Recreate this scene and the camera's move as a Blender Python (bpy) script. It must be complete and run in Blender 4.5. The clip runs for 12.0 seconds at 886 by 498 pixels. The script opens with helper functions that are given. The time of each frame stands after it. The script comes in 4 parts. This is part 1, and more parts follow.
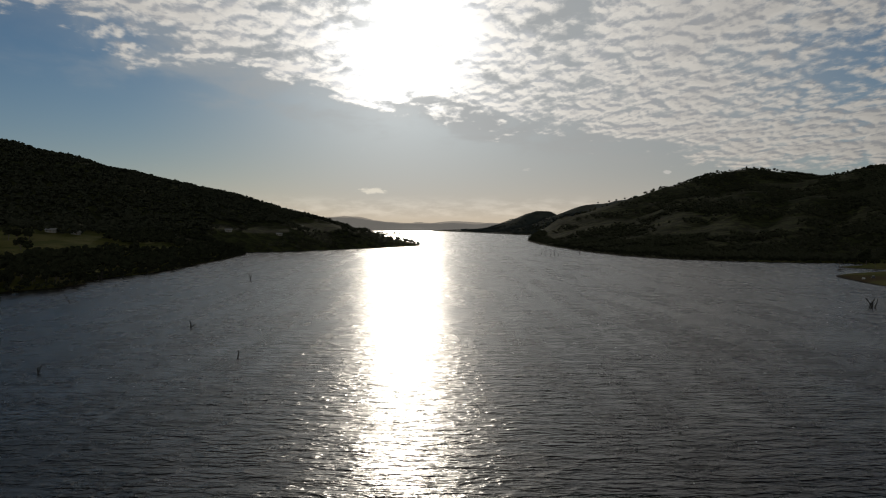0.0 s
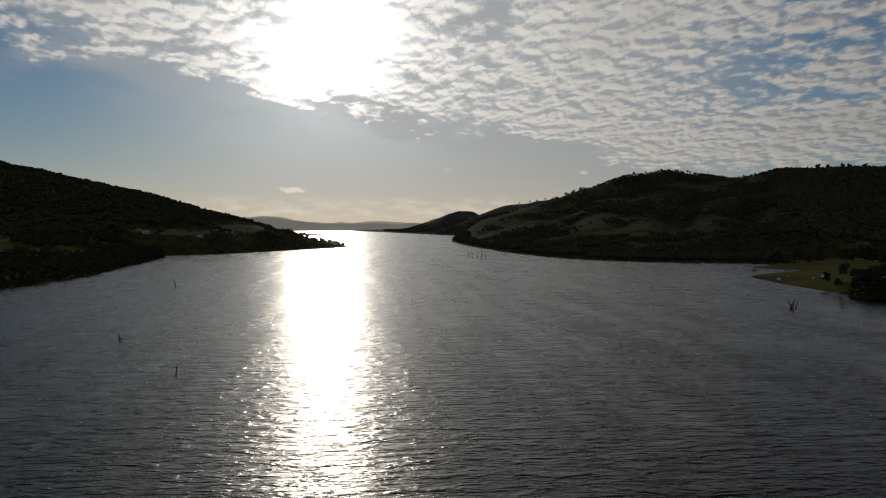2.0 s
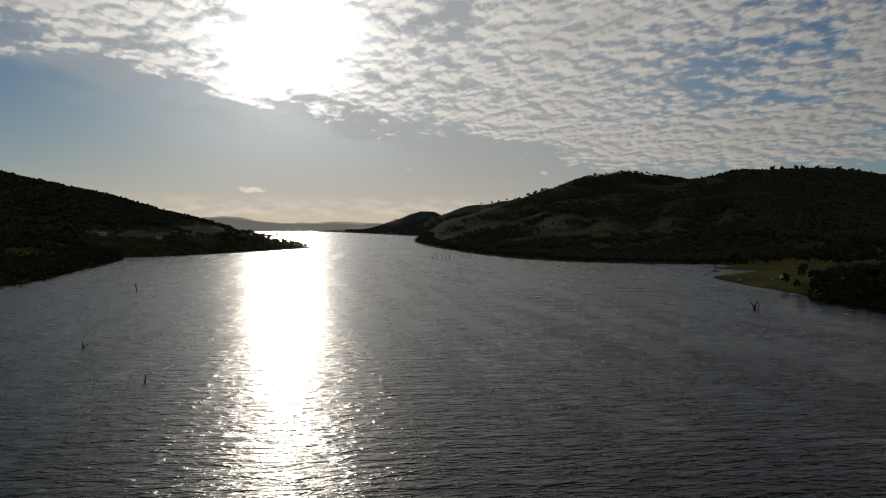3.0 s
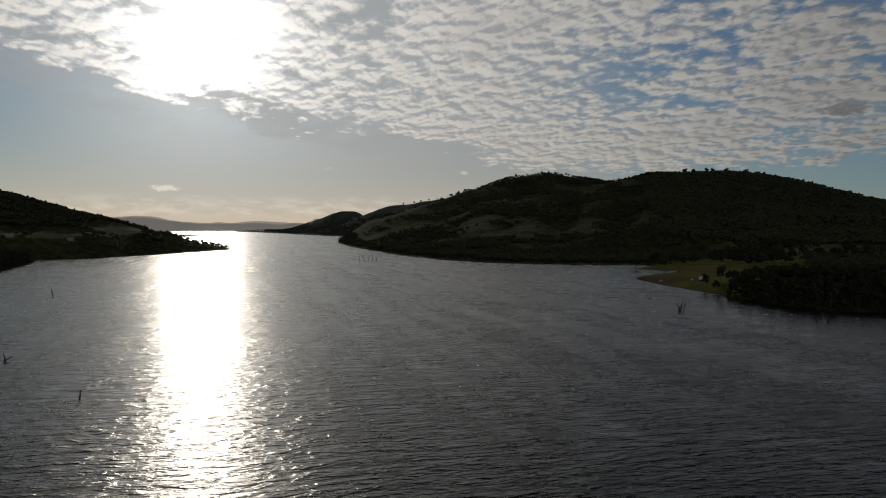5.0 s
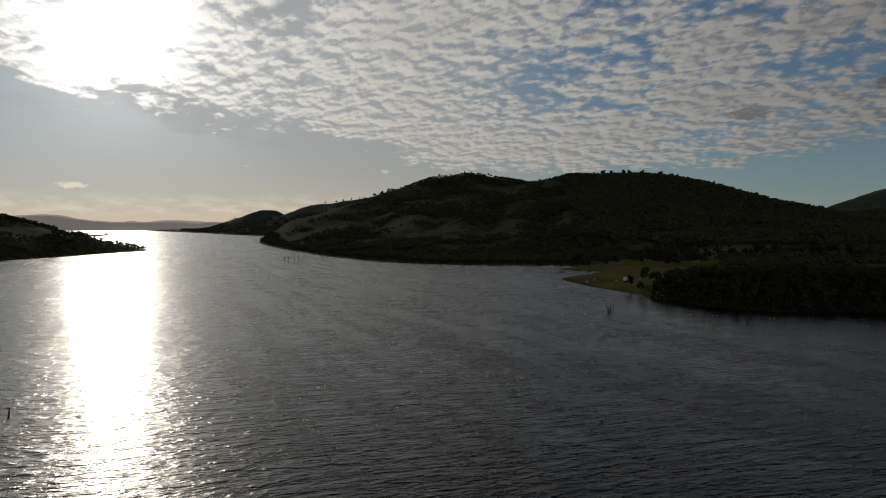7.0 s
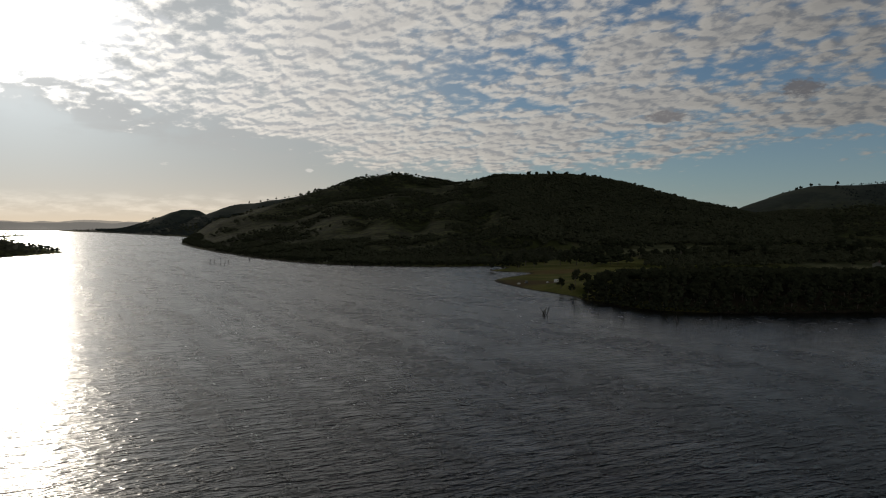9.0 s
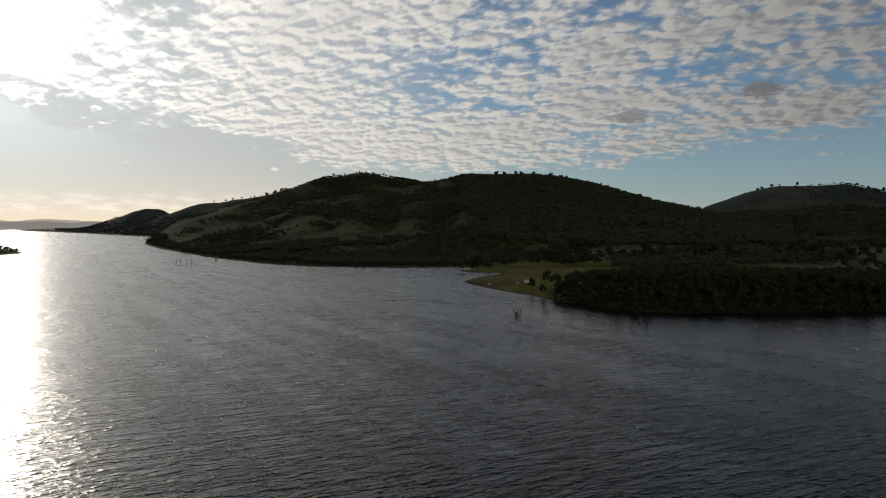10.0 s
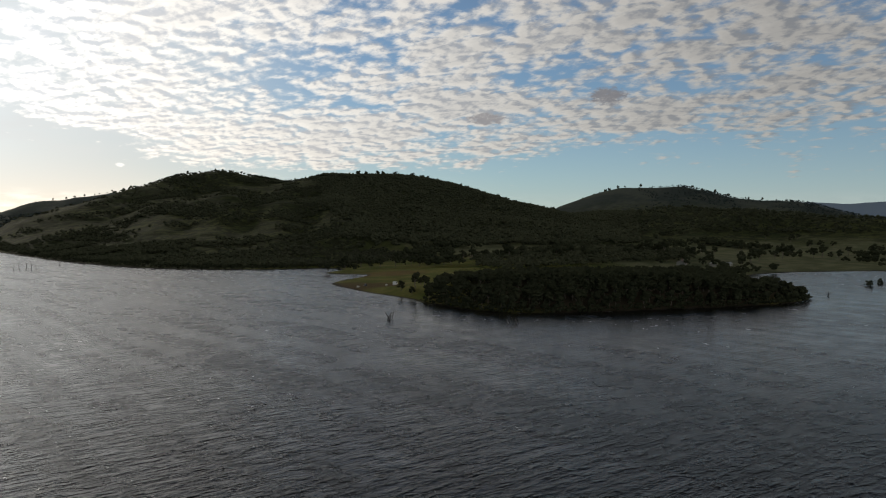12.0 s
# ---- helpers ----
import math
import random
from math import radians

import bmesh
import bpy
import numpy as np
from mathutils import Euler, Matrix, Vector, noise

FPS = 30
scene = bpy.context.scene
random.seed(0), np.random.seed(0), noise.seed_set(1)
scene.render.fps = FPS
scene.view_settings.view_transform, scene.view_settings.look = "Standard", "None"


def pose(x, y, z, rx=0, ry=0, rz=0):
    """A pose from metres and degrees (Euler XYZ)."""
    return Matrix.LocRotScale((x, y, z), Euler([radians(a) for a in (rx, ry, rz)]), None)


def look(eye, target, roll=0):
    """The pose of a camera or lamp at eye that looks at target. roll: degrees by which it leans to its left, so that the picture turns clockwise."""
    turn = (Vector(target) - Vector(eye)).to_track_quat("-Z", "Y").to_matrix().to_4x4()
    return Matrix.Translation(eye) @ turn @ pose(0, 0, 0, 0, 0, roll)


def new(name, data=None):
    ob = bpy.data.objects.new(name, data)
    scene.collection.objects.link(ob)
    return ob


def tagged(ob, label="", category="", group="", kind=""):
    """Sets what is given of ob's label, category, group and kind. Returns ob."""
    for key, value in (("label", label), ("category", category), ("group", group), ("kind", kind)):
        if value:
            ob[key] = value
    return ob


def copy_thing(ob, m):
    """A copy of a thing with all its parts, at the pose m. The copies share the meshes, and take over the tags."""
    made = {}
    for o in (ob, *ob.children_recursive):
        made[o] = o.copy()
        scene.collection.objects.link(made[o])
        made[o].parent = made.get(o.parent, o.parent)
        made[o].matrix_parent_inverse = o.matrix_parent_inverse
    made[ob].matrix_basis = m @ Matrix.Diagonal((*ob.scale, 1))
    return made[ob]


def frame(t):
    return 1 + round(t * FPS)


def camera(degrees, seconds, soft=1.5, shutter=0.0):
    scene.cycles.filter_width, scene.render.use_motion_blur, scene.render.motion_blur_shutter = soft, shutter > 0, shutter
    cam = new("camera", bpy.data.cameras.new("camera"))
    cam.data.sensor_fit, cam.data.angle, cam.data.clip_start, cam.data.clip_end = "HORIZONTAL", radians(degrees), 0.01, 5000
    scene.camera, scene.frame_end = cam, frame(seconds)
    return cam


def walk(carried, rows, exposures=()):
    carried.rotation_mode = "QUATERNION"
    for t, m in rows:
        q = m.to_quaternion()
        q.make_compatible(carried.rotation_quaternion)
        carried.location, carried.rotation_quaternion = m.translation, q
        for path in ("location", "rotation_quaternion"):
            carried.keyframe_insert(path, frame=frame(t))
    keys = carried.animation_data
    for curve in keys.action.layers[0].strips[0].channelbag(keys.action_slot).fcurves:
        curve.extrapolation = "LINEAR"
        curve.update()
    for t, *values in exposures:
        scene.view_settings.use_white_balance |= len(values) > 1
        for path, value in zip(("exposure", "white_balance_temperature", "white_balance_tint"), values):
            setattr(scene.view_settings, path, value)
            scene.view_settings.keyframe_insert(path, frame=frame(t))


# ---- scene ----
# ---------------------------------------------------------------- camera
cam = camera(59.98, 12.0, soft=1.1)

# seconds, eye x, y, z, heading clockwise from +y, pitch, roll
FLIGHT = [
    (0.0, -0.00, -0.00, 35.98, 0.000, -1.848, 0.129),
    (0.5, -1.81, 0.83, 36.58, 1.463, -1.863, 0.117),
    (1.0, -3.59, 1.68, 37.20, 2.919, -1.865, 0.103),
    (1.5, -5.31, 2.52, 37.84, 4.405, -1.875, 0.088),
    (2.0, -6.97, 3.32, 38.49, 5.874, -1.874, 0.074),
    (2.5, -8.62, 4.03, 39.15, 7.318, -1.867, 0.060),
    (3.0, -10.29, 4.64, 39.79, 8.757, -1.866, 0.049),
    (5.0, -17.02, 6.13, 42.12, 14.670, -1.902, 0.067),
    (5.5, -18.62, 6.56, 42.71, 16.122, -1.919, 0.089),
    (6.0, -20.20, 7.00, 43.29, 17.583, -1.934, 0.115),
    (6.5, -21.76, 7.46, 43.88, 19.079, -1.955, 0.133),
    (7.0, -23.28, 7.94, 44.47, 20.545, -1.970, 0.146),
    (9.0, -28.40, 10.32, 46.91, 26.091, -2.002, 0.144),
    (9.5, -29.69, 11.09, 47.51, 27.348, -2.025, 0.156),
    (10.0, -30.98, 11.93, 48.12, 28.581, -2.049, 0.174),
    (10.5, -32.26, 12.81, 48.72, 30.542, -2.074, 0.193),
    (11.0, -33.52, 13.71, 49.32, 33.336, -2.091, 0.208),
    (11.5, -34.76, 14.64, 49.92, 36.159, -2.099, 0.214),
    (12.0, -36.01, 15.61, 50.50, 39.007, -2.103, 0.215),
]


def flight_pose(x, y, z, heading, pitch, roll):
    a, b = radians(heading), radians(pitch)
    ahead = Vector((math.sin(a) * math.cos(b), math.cos(a) * math.cos(b), math.sin(b)))
    eye = Vector((x, y, z))
    return look(eye, eye + ahead, roll)


walk(cam, [(r[0], flight_pose(*r[1:])) for r in FLIGHT],
     exposures=[(0.0, -0.08), (6.5, -0.12), (9.5, 0.40), (12.0, 1.05)])

# ---------------------------------------------------------------- node helpers
class Nodes:
    """Short spelling for node trees."""

    def __init__(self, tree):
        self.tree = tree
        tree.nodes.clear()

    def add(self, kind, **props):
        n = self.tree.nodes.new(kind)
        for k, v in props.items():
            setattr(n, k, v)
        return n

    def put(self, socket, value):
        if hasattr(value, "links") or isinstance(value, bpy.types.NodeSocket):
            self.tree.links.new(value, socket)
        elif value is not None:
            socket.default_value = value

    def math(self, op, a, b=None, c=None, clamp=False):
        n = self.add("ShaderNodeMath", operation=op, use_clamp=clamp)
        for s, v in zip(n.inputs, (a, b, c)):
            self.put(s, v)
        return n.outputs[0]

    def vmath(self, op, a, b=None, out=0):
        n = self.add("ShaderNodeVectorMath", operation=op)
        self.put(n.inputs[0], a)
        if b is not None:
            self.put(n.inputs[1], b)
        return n.outputs[out]

    def ramp(self, v, lo, hi, a=0.0, b=1.0, smooth=True):
        n = self.add("ShaderNodeMapRange", interpolation_type="SMOOTHSTEP" if smooth else "LINEAR")
        for s, x in zip(n.inputs, (v, lo, hi, a, b)):
            self.put(s, x)
        return n.outputs[0]

    def noise(self, vec, scale, detail=4.0, rough=0.55, distort=0.0, dims="3D"):
        n = self.add("ShaderNodeTexNoise", noise_dimensions=dims)
        self.put(n.inputs["Vector"], vec)
        self.put(n.inputs["Scale"], scale)
        n.inputs["Detail"].default_value = detail
        n.inputs["Roughness"].default_value = rough
        n.inputs["Distortion"].default_value = distort
        return n.outputs["Fac"]

    def mix(self, f, a, b, blend="MIX"):
        n = self.add("ShaderNodeMix", data_type="RGBA", blend_type=blend)
        self.put(n.inputs[0], f)
        self.put(n.inputs[6], a)
        self.put(n.inputs[7], b)
        return n.outputs[2]

    def scale(self, col, f):
        n = self.add("ShaderNodeVectorMath", operation="SCALE")
        self.put(n.inputs[0], col)
        self.put(n.inputs["Scale"], f)
        return n.outputs[0]

    def combine(self, x, y, z=0.0):
        n = self.add("ShaderNodeCombineXYZ")
        for s, v in zip(n.inputs, (x, y, z)):
            self.put(s, v)
        return n.outputs[0]


# ---------------------------------------------------------------- sky and sun
SUN_AZ, SUN_EL = -2.9, 13.4          # degrees, clockwise from +y; above the horizon


def heading_vector(az, el):
    a, e = radians(az), radians(el)
    return Vector((math.sin(a) * math.cos(e), math.cos(a) * math.cos(e), math.sin(e)))


SUN_DIR = heading_vector(SUN_AZ, SUN_EL)

sun = new("sun", bpy.data.lights.new("sun", "SUN"))
sun.data.energy = 0.6
sun.data.angle = radians(2.2)
sun.data.color = (1.0, 0.90, 0.75)
sun.matrix_world = look((0, 0, 0), -SUN_DIR)


def build_sky():
    world = bpy.data.worlds.new("evening_sky")
    scene.world = world
    world.use_nodes = True
    w = Nodes(world.node_tree)
    way = w.vmath("NORMALIZE", w.add("ShaderNodeTexCoord").outputs["Generated"])
    sep = w.add("ShaderNodeSeparateXYZ")
    w.put(sep.inputs[0], way)
    x, y, z = sep.outputs
    zup = w.math("MAXIMUM", z, 0.0)

    sky = w.add("ShaderNodeTexSky", sky_type="NISHITA", sun_disc=False)
    sky.sun_elevation = radians(SUN_EL)
    sky.sun_rotation = radians(SUN_AZ)
    sky.altitude = 300.0
    sky.air_density, sky.dust_density, sky.ozone_density = 0.9, 0.15, 2.0
    base = w.vmath("MULTIPLY", sky.outputs[0], (0.325, 0.425, 0.495))
    # angle from the sun, degrees
    dot = w.vmath("DOT_PRODUCT", way, tuple(SUN_DIR), out=1)
    ang = w.math("MULTIPLY", w.math("ARCCOSINE", w.math("MINIMUM", dot, 0.999999)), 57.2958)
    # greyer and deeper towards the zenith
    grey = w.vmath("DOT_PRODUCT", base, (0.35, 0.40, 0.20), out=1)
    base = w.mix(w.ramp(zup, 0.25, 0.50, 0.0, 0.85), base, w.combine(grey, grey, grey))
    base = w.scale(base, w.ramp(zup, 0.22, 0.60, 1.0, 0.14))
    # paler towards the horizon all round
    pale = w.math("POWER", 2.71828, w.math("MULTIPLY", zup, -1 / 0.11))
    base = w.mix(w.math("MULTIPLY", pale, 0.6), base, (2.15, 2.75, 3.2, 1))

    near = w.math("POWER", 2.71828, w.math("MULTIPLY", ang, -1 / 9.0))
    veil_at = w.vmath("DOT_PRODUCT", way, tuple(heading_vector(SUN_AZ + 8.0, 7.0)), out=1)
    veil_at = w.math("MULTIPLY", w.math("ARCCOSINE", w.math("MINIMUM", veil_at, 0.999999)), 57.2958)
    veil = w.math("MULTIPLY", w.ramp(veil_at, 8.0, 29.0, 1.0, 0.0), w.ramp(zup, 0.26, 0.42, 0.9, 0.08))

    # the cloud deck, laid on a plane overhead
    zc = w.math("ADD", zup, 0.05)
    px, py = w.math("DIVIDE", x, zc), w.math("DIVIDE", y, zc)
    # heaped clouds look rounder low down than a flat sheet would
    zr = w.math("ADD", zup, 0.20)
    p = w.combine(w.math("MULTIPLY", w.math("DIVIDE", x, zr), 2.5), w.math("MULTIPLY", w.math("DIVIDE", y, zr), 1.9))
    big = w.noise(p, 0.8, 3, 0.5)
    mid = w.noise(p, 1.9, 4, 0.55, 0.5)

    def puffs(at, detail):
        warp = w.add("ShaderNodeTexNoise")
        w.put(warp.inputs["Vector"], at)
        warp.inputs["Scale"].default_value = 5.0
        warp.inputs["Detail"].default_value = 3.0
        bent = w.vmath("ADD", at, w.scale(w.vmath("SUBTRACT", warp.outputs["Color"], (0.5, 0.5, 0.5)), 0.30))
        cell = w.add("ShaderNodeTexVoronoi", feature="SMOOTH_F1", voronoi_dimensions="2D")
        w.put(cell.inputs["Vector"], bent)
        cell.inputs["Scale"].default_value = 6.0
        cell.inputs["Smoothness"].default_value = 0.35
        round_ = w.math("SUBTRACT", 0.95, cell.outputs["Distance"])
        return w.math("ADD", w.math("MULTIPLY", round_, 0.27), w.math("MULTIPLY", w.noise(at, 5.8, detail, 0.60, 0.2), 0.73))

    puff = puffs(p, 8)
    puff_s = puffs(w.vmath("ADD", p, (0.0, 0.050, 0.0)), 5)
    edge = w.math("ADD", w.math("MULTIPLY", px, 0.718), w.math("MULTIPLY", py, -0.697))
    edge = w.math("ADD", edge, w.math("MULTIPLY", w.math("SUBTRACT", mid, 0.5), 1.3))
    far = w.vmath("LENGTH", w.combine(px, py), out=1)
    edge = w.math("ADD", edge, w.math("MULTIPLY", near, 0.9))
    deck = w.math("MULTIPLY", w.ramp(edge, -3.85, -2.75), w.ramp(far, 11.0, 7.2))
    deck = w.math("MULTIPLY", deck, w.ramp(px, 6.4, 4.4, 0.45, 1.0))
    # broken up and open overhead, kept nearly whole behind
    open_up = w.math("MAXIMUM", w.ramp(far, 2.2, 2.8, 0.05, 1.0), w.ramp(py, 0.0, -1.5))
    deck = w.math("MULTIPLY", deck, open_up)
    deck = w.math("MULTIPLY", deck, w.ramp(py, -1.0, 1.6, 0.9, 1.0))
    dens = w.math("ADD", w.math("MULTIPLY", puff, 0.70), w.math("ADD", w.math("MULTIPLY", mid, 0.52), w.math("MULTIPLY", big, 0.58)))
    dens = w.math("SUBTRACT", dens, 0.195)
    dens = w.math("ADD", dens, w.math("MULTIPLY", w.math("SUBTRACT", deck, 1.0), 0.38))
    # frayed edges
    dens = w.math("ADD", dens, w.math("MULTIPLY", w.math("SUBTRACT", w.noise(p, 24.0, 4, 0.6), 0.5), 0.10))
    cover = w.ramp(dens, 0.535, 0.750)
    shade = w.ramp(w.math("SUBTRACT", puff, puff_s), -0.13, 0.09)
    thick = w.ramp(dens, 0.69, 0.87)

    lit = w.mix(shade, (4.7, 4.85, 5.1, 1), (9.5, 9.05, 8.3, 1))
    lit = w.mix(w.math("MULTIPLY", thick, 0.35), lit, (5.6, 5.4, 5.2, 1))
    # clouds scatter sunlight mostly onward: those towards the sun are the brightest
    # opposite the sun, out of view, they are brightened to fill the near slopes
    onward = w.math("ADD", w.ramp(ang, 14.0, 66.0, 0.72, 0.28), w.ramp(ang, 80.0, 145.0, 0.0, 0.95))
    lit = w.scale(lit, w.math("ADD", onward, w.math("MULTIPLY", near, 1.2)))
    soft = w.math("ADD", 0.80, w.math("MULTIPLY", near, 1.3))
    haze = w.mix(veil, base, w.scale((4.2, 4.55, 4.65), soft))
    thin = w.math("MULTIPLY", deck, w.ramp(ang, 7.0, 30.0, 0.75, 0.12))
    haze = w.mix(thin, haze, w.scale((4.6, 4.8, 4.9), w.ramp(ang, 14.0, 52.0, 0.95, 0.42)))
    # a soft grey skirt under the deck towards the sun
    skirt = w.math("MULTIPLY", w.ramp(edge, -4.5, -3.6), w.ramp(w.noise(p, 1.4, 4, 0.55, 0.3), 0.40, 0.62))
    skirt = w.math("MULTIPLY", skirt, w.ramp(ang, 10.0, 34.0, 0.65, 0.0))
    haze = w.mix(w.math("MULTIPLY", skirt, w.ramp(far, 9.0, 6.0)), haze, (4.2, 4.4, 4.5, 1))
    col = w.mix(w.math("MULTIPLY", cover, 0.93), haze, lit)

    # warm band low over the horizon, with a bank of small far clouds in it
    low = w.math("POWER", 2.71828, w.math("MULTIPLY", zup, -1 / 0.045))
    side = w.ramp(ang, 12.0, 50.0, 1.0, 0.12)
    flat = w.combine(w.math("MULTIPLY", w.math("ARCTAN2", x, y), 26.0), w.math("MULTIPLY", zup, 105.0))
    bank = w.math("MULTIPLY", w.ramp(w.noise(flat, 1.0, 6, 0.6, 0.2), 0.38, 0.66), w.math("MULTIPLY", w.ramp(zup, 0.004, 0.016), w.ramp(zup, 0.040, 0.026)))
    warm = w.mix(w.math("MULTIPLY", bank, 0.95), (8.2, 6.7, 4.9, 1), (10.8, 9.1, 7.0, 1))
    col = w.mix(w.math("MULTIPLY", w.math("MULTIPLY", low, side), 0.92), col, warm)

    # single clouds: where they stand (degrees), half width and height, brightness
    fray = w.math("MULTIPLY", w.math("SUBTRACT", w.noise(w.combine(w.math("MULTIPLY", x, 95.0), w.math("MULTIPLY", y, 95.0), w.math("MULTIPLY", z, 230.0)), 1.0, 5, 0.65), 0.5), 4.2)
    az_here = w.math("MULTIPLY", w.math("ARCTAN2", x, y), 57.2958)
    el_here = w.math("MULTIPLY", w.math("ARCSINE", z), 57.2958)
    for az, el, rx, ry, tone in ((-5.2, 2.45, 1.0, 0.22, (9.5, 8.8, 7.4, 1)), (16.2, 3.75, 0.30, 0.13, (6.6, 6.4, 6.0, 1)),
                                 (50.9, 9.0, 1.35, 0.58, (1.25, 1.25, 1.35, 1)), (42.2, 7.5, 1.4, 0.42, (1.8, 1.75, 1.8, 1))):
        du = w.math("DIVIDE", w.math("SUBTRACT", az_here, az), rx)
        dv = w.math("DIVIDE", w.math("SUBTRACT", el_here, el), ry)
        rr = w.math("ADD", w.math("MULTIPLY", du, du), w.math("MULTIPLY", dv, dv))
        col = w.mix(w.math("MULTIPLY", w.ramp(w.math("ADD", rr, fray), 1.5, 0.2), 0.94), col, tone)

    # the sun behind the clouds
    ragged = w.math("ADD", ang, w.math("MULTIPLY", w.math("SUBTRACT", mid, 0.5), -5.0))
    ragged = w.math("MAXIMUM", ragged, 0.0)
    a2 = w.math("MULTIPLY", w.math("POWER", w.math("DIVIDE", ragged, 3.3), 2.6), -1.0)
    core = w.math("MULTIPLY", w.math("POWER", 2.71828, a2), 26.0)
    halo = w.math("MULTIPLY", w.math("POWER", 2.71828, w.math("MULTIPLY", ang, -1 / 4.6)), 10.0)
    glow = w.math("MULTIPLY", w.math("ADD", core, halo), w.math("ADD", 0.45, w.math("MULTIPLY", cover, 0.55)))
    col = w.vmath("ADD", col, w.scale((1.0, 0.97, 0.92), glow))

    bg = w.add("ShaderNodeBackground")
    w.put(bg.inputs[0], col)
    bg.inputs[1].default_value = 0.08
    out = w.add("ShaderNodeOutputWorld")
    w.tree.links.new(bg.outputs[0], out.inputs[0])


build_sky()


# ---------------------------------------------------------------- materials
def material(name):
    m = bpy.data.materials.new(name)
    m.use_nodes = True
    n = Nodes(m.node_tree)
    bsdf = n.add("ShaderNodeBsdfPrincipled")
    out = n.add("ShaderNodeOutputMaterial")
    n.tree.links.new(bsdf.outputs[0], out.inputs[0])
    return m, n, bsdf


def bumped(n, bsdf, height, strength=0.5, distance=0.1, normal=None):
    b = n.add("ShaderNodeBump")
    n.put(b.inputs["Height"], height)
    b.inputs["Strength"].default_value = strength
    b.inputs["Distance"].default_value = distance
    if normal is not None:
        n.put(b.inputs["Normal"], normal)
    n.put(bsdf.inputs["Normal"], b.outputs[0])
    return b.outputs[0]


def plain(name, col, rough=0.7, metal=0.0, vary=0.12, scale=3.0):
    """A painted or weathered surface with blotches and grain."""
    m, n, b = material(name)
    pos = n.add("ShaderNodeTexCoord").outputs["Object"]
    f = n.noise(pos, scale, 5, 0.6)
    lo = tuple(c * (1 - vary) for c in col) + (1,)
    hi = tuple(min(1, c * (1 + vary)) for c in col) + (1,)
    n.put(b.inputs["Base Color"], n.mix(f, lo, hi))
    n.put(b.inputs["Roughness"], n.ramp(n.noise(pos, scale * 4, 3), 0.3, 0.7, rough - 0.08, rough + 0.08))
    b.inputs["Metallic"].default_value = metal
    bumped(n, b, n.noise(pos, scale * 9, 3), 0.25, 0.02)
    return m


def water_material():
    m, n, b = material("lake_water")
    pos = n.add("ShaderNodeNewGeometry").outputs["Position"]
    b.inputs["IOR"].default_value = 1.333

    def laid(turn, sx, sy, at=pos):
        mp = n.add("ShaderNodeMapping")
        n.put(mp.inputs["Vector"], at)
        mp.inputs["Rotation"].default_value = (0, 0, radians(turn))
        mp.inputs["Scale"].default_value = (sx, sy, 1.0)
        return mp.outputs[0]

    # the wind blows down the valley: crests lie across it, steep on their near side
    roll = n.noise(laid(-3, 0.10, 0.34), 1.0, 2, 0.5, 0.3)
    leant = n.vmath("ADD", pos, n.combine(0.0, n.math("MULTIPLY", n.math("SUBTRACT", roll, 0.5), 1.8)))

    # short-crested waves, each standing clear of the next
    def crests(turn, sx, sy, detail, lo, hi):
        return n.ramp(n.noise(laid(turn, sx, sy, leant), 1.0, detail, 0.5, 0.4), lo, hi)

    chop = crests(-4, 0.20, 0.52, 2, 0.46, 0.74)
    chop = n.math("ADD", chop, n.math("MULTIPLY", crests(7, 0.30, 0.85, 2, 0.48, 0.74), 0.5))
    short = n.noise(laid(5, 0.55, 1.5, leant), 1.0, 2, 0.5, 0.4)
    cross = n.noise(laid(16, 2.4, 3.4), 1.0, 2, 0.5, 0.3)
    # streaks that the gusts draw along the wind, and broader patches of rougher water
    def gusts(detail):
        streak = n.ramp(n.noise(laid(4, 0.085, 0.0075), 1.0, detail, 0.62, 0.2), 0.38, 0.62)
        patch = n.ramp(n.noise(laid(4, 0.022, 0.007), 1.0, detail, 0.6, 0.3), 0.38, 0.62)
        mottle = n.ramp(n.noise(laid(0, 0.06, 0.10), 1.0, detail, 0.65, 0.3), 0.36, 0.64)
        return n.math("ADD", n.math("MULTIPLY", streak, 0.36), n.math("ADD", n.math("MULTIPLY", patch, 0.22), n.math("MULTIPLY", mottle, 0.42)))

    gust, ruffle = gusts(1.0), gusts(6.0)
    # scum lines
    scum = n.ramp(n.noise(laid(4, 0.16, 0.010), 1.0, 5, 0.65, 0.7), 0.61, 0.69)
    scum = n.math("MULTIPLY", scum, n.ramp(n.noise(pos, 0.014, 4, 0.6), 0.46, 0.62))
    n.put(b.inputs["Base Color"], n.mix(scum, (0.006, 0.0055, 0.0045, 1), (0.045, 0.043, 0.038, 1)))
    h = n.math("ADD", n.math("MULTIPLY", chop, 0.13), n.math("MULTIPLY", roll, 0.19))
    h = n.math("ADD", h, n.math("MULTIPLY", short, 0.055))
    h = n.math("ADD", h, n.math("MULTIPLY", cross, 0.024))
    h = n.math("SUBTRACT", h, 0.15)
    h = n.math("MULTIPLY", h, n.math("ADD", 0.58, n.math("MULTIPLY", gust, 0.66)))
    # sheltered water under the wooded point and along the western bank
    sep = n.add("ShaderNodeSeparateXYZ")
    n.put(sep.inputs[0], pos)
    x, y, z = sep.outputs
    off = n.math("ADD", n.math("MULTIPLY", x, 0.80), n.math("MULTIPLY", y, 0.22))
    off = n.math("ADD", off, n.math("MULTIPLY", n.math("SUBTRACT", n.noise(pos, 0.018, 4, 0.6), 0.5), 60.0))
    lee = n.math("MULTIPLY", n.ramp(off, 175.0, 255.0), n.ramp(y, 420.0, 340.0))
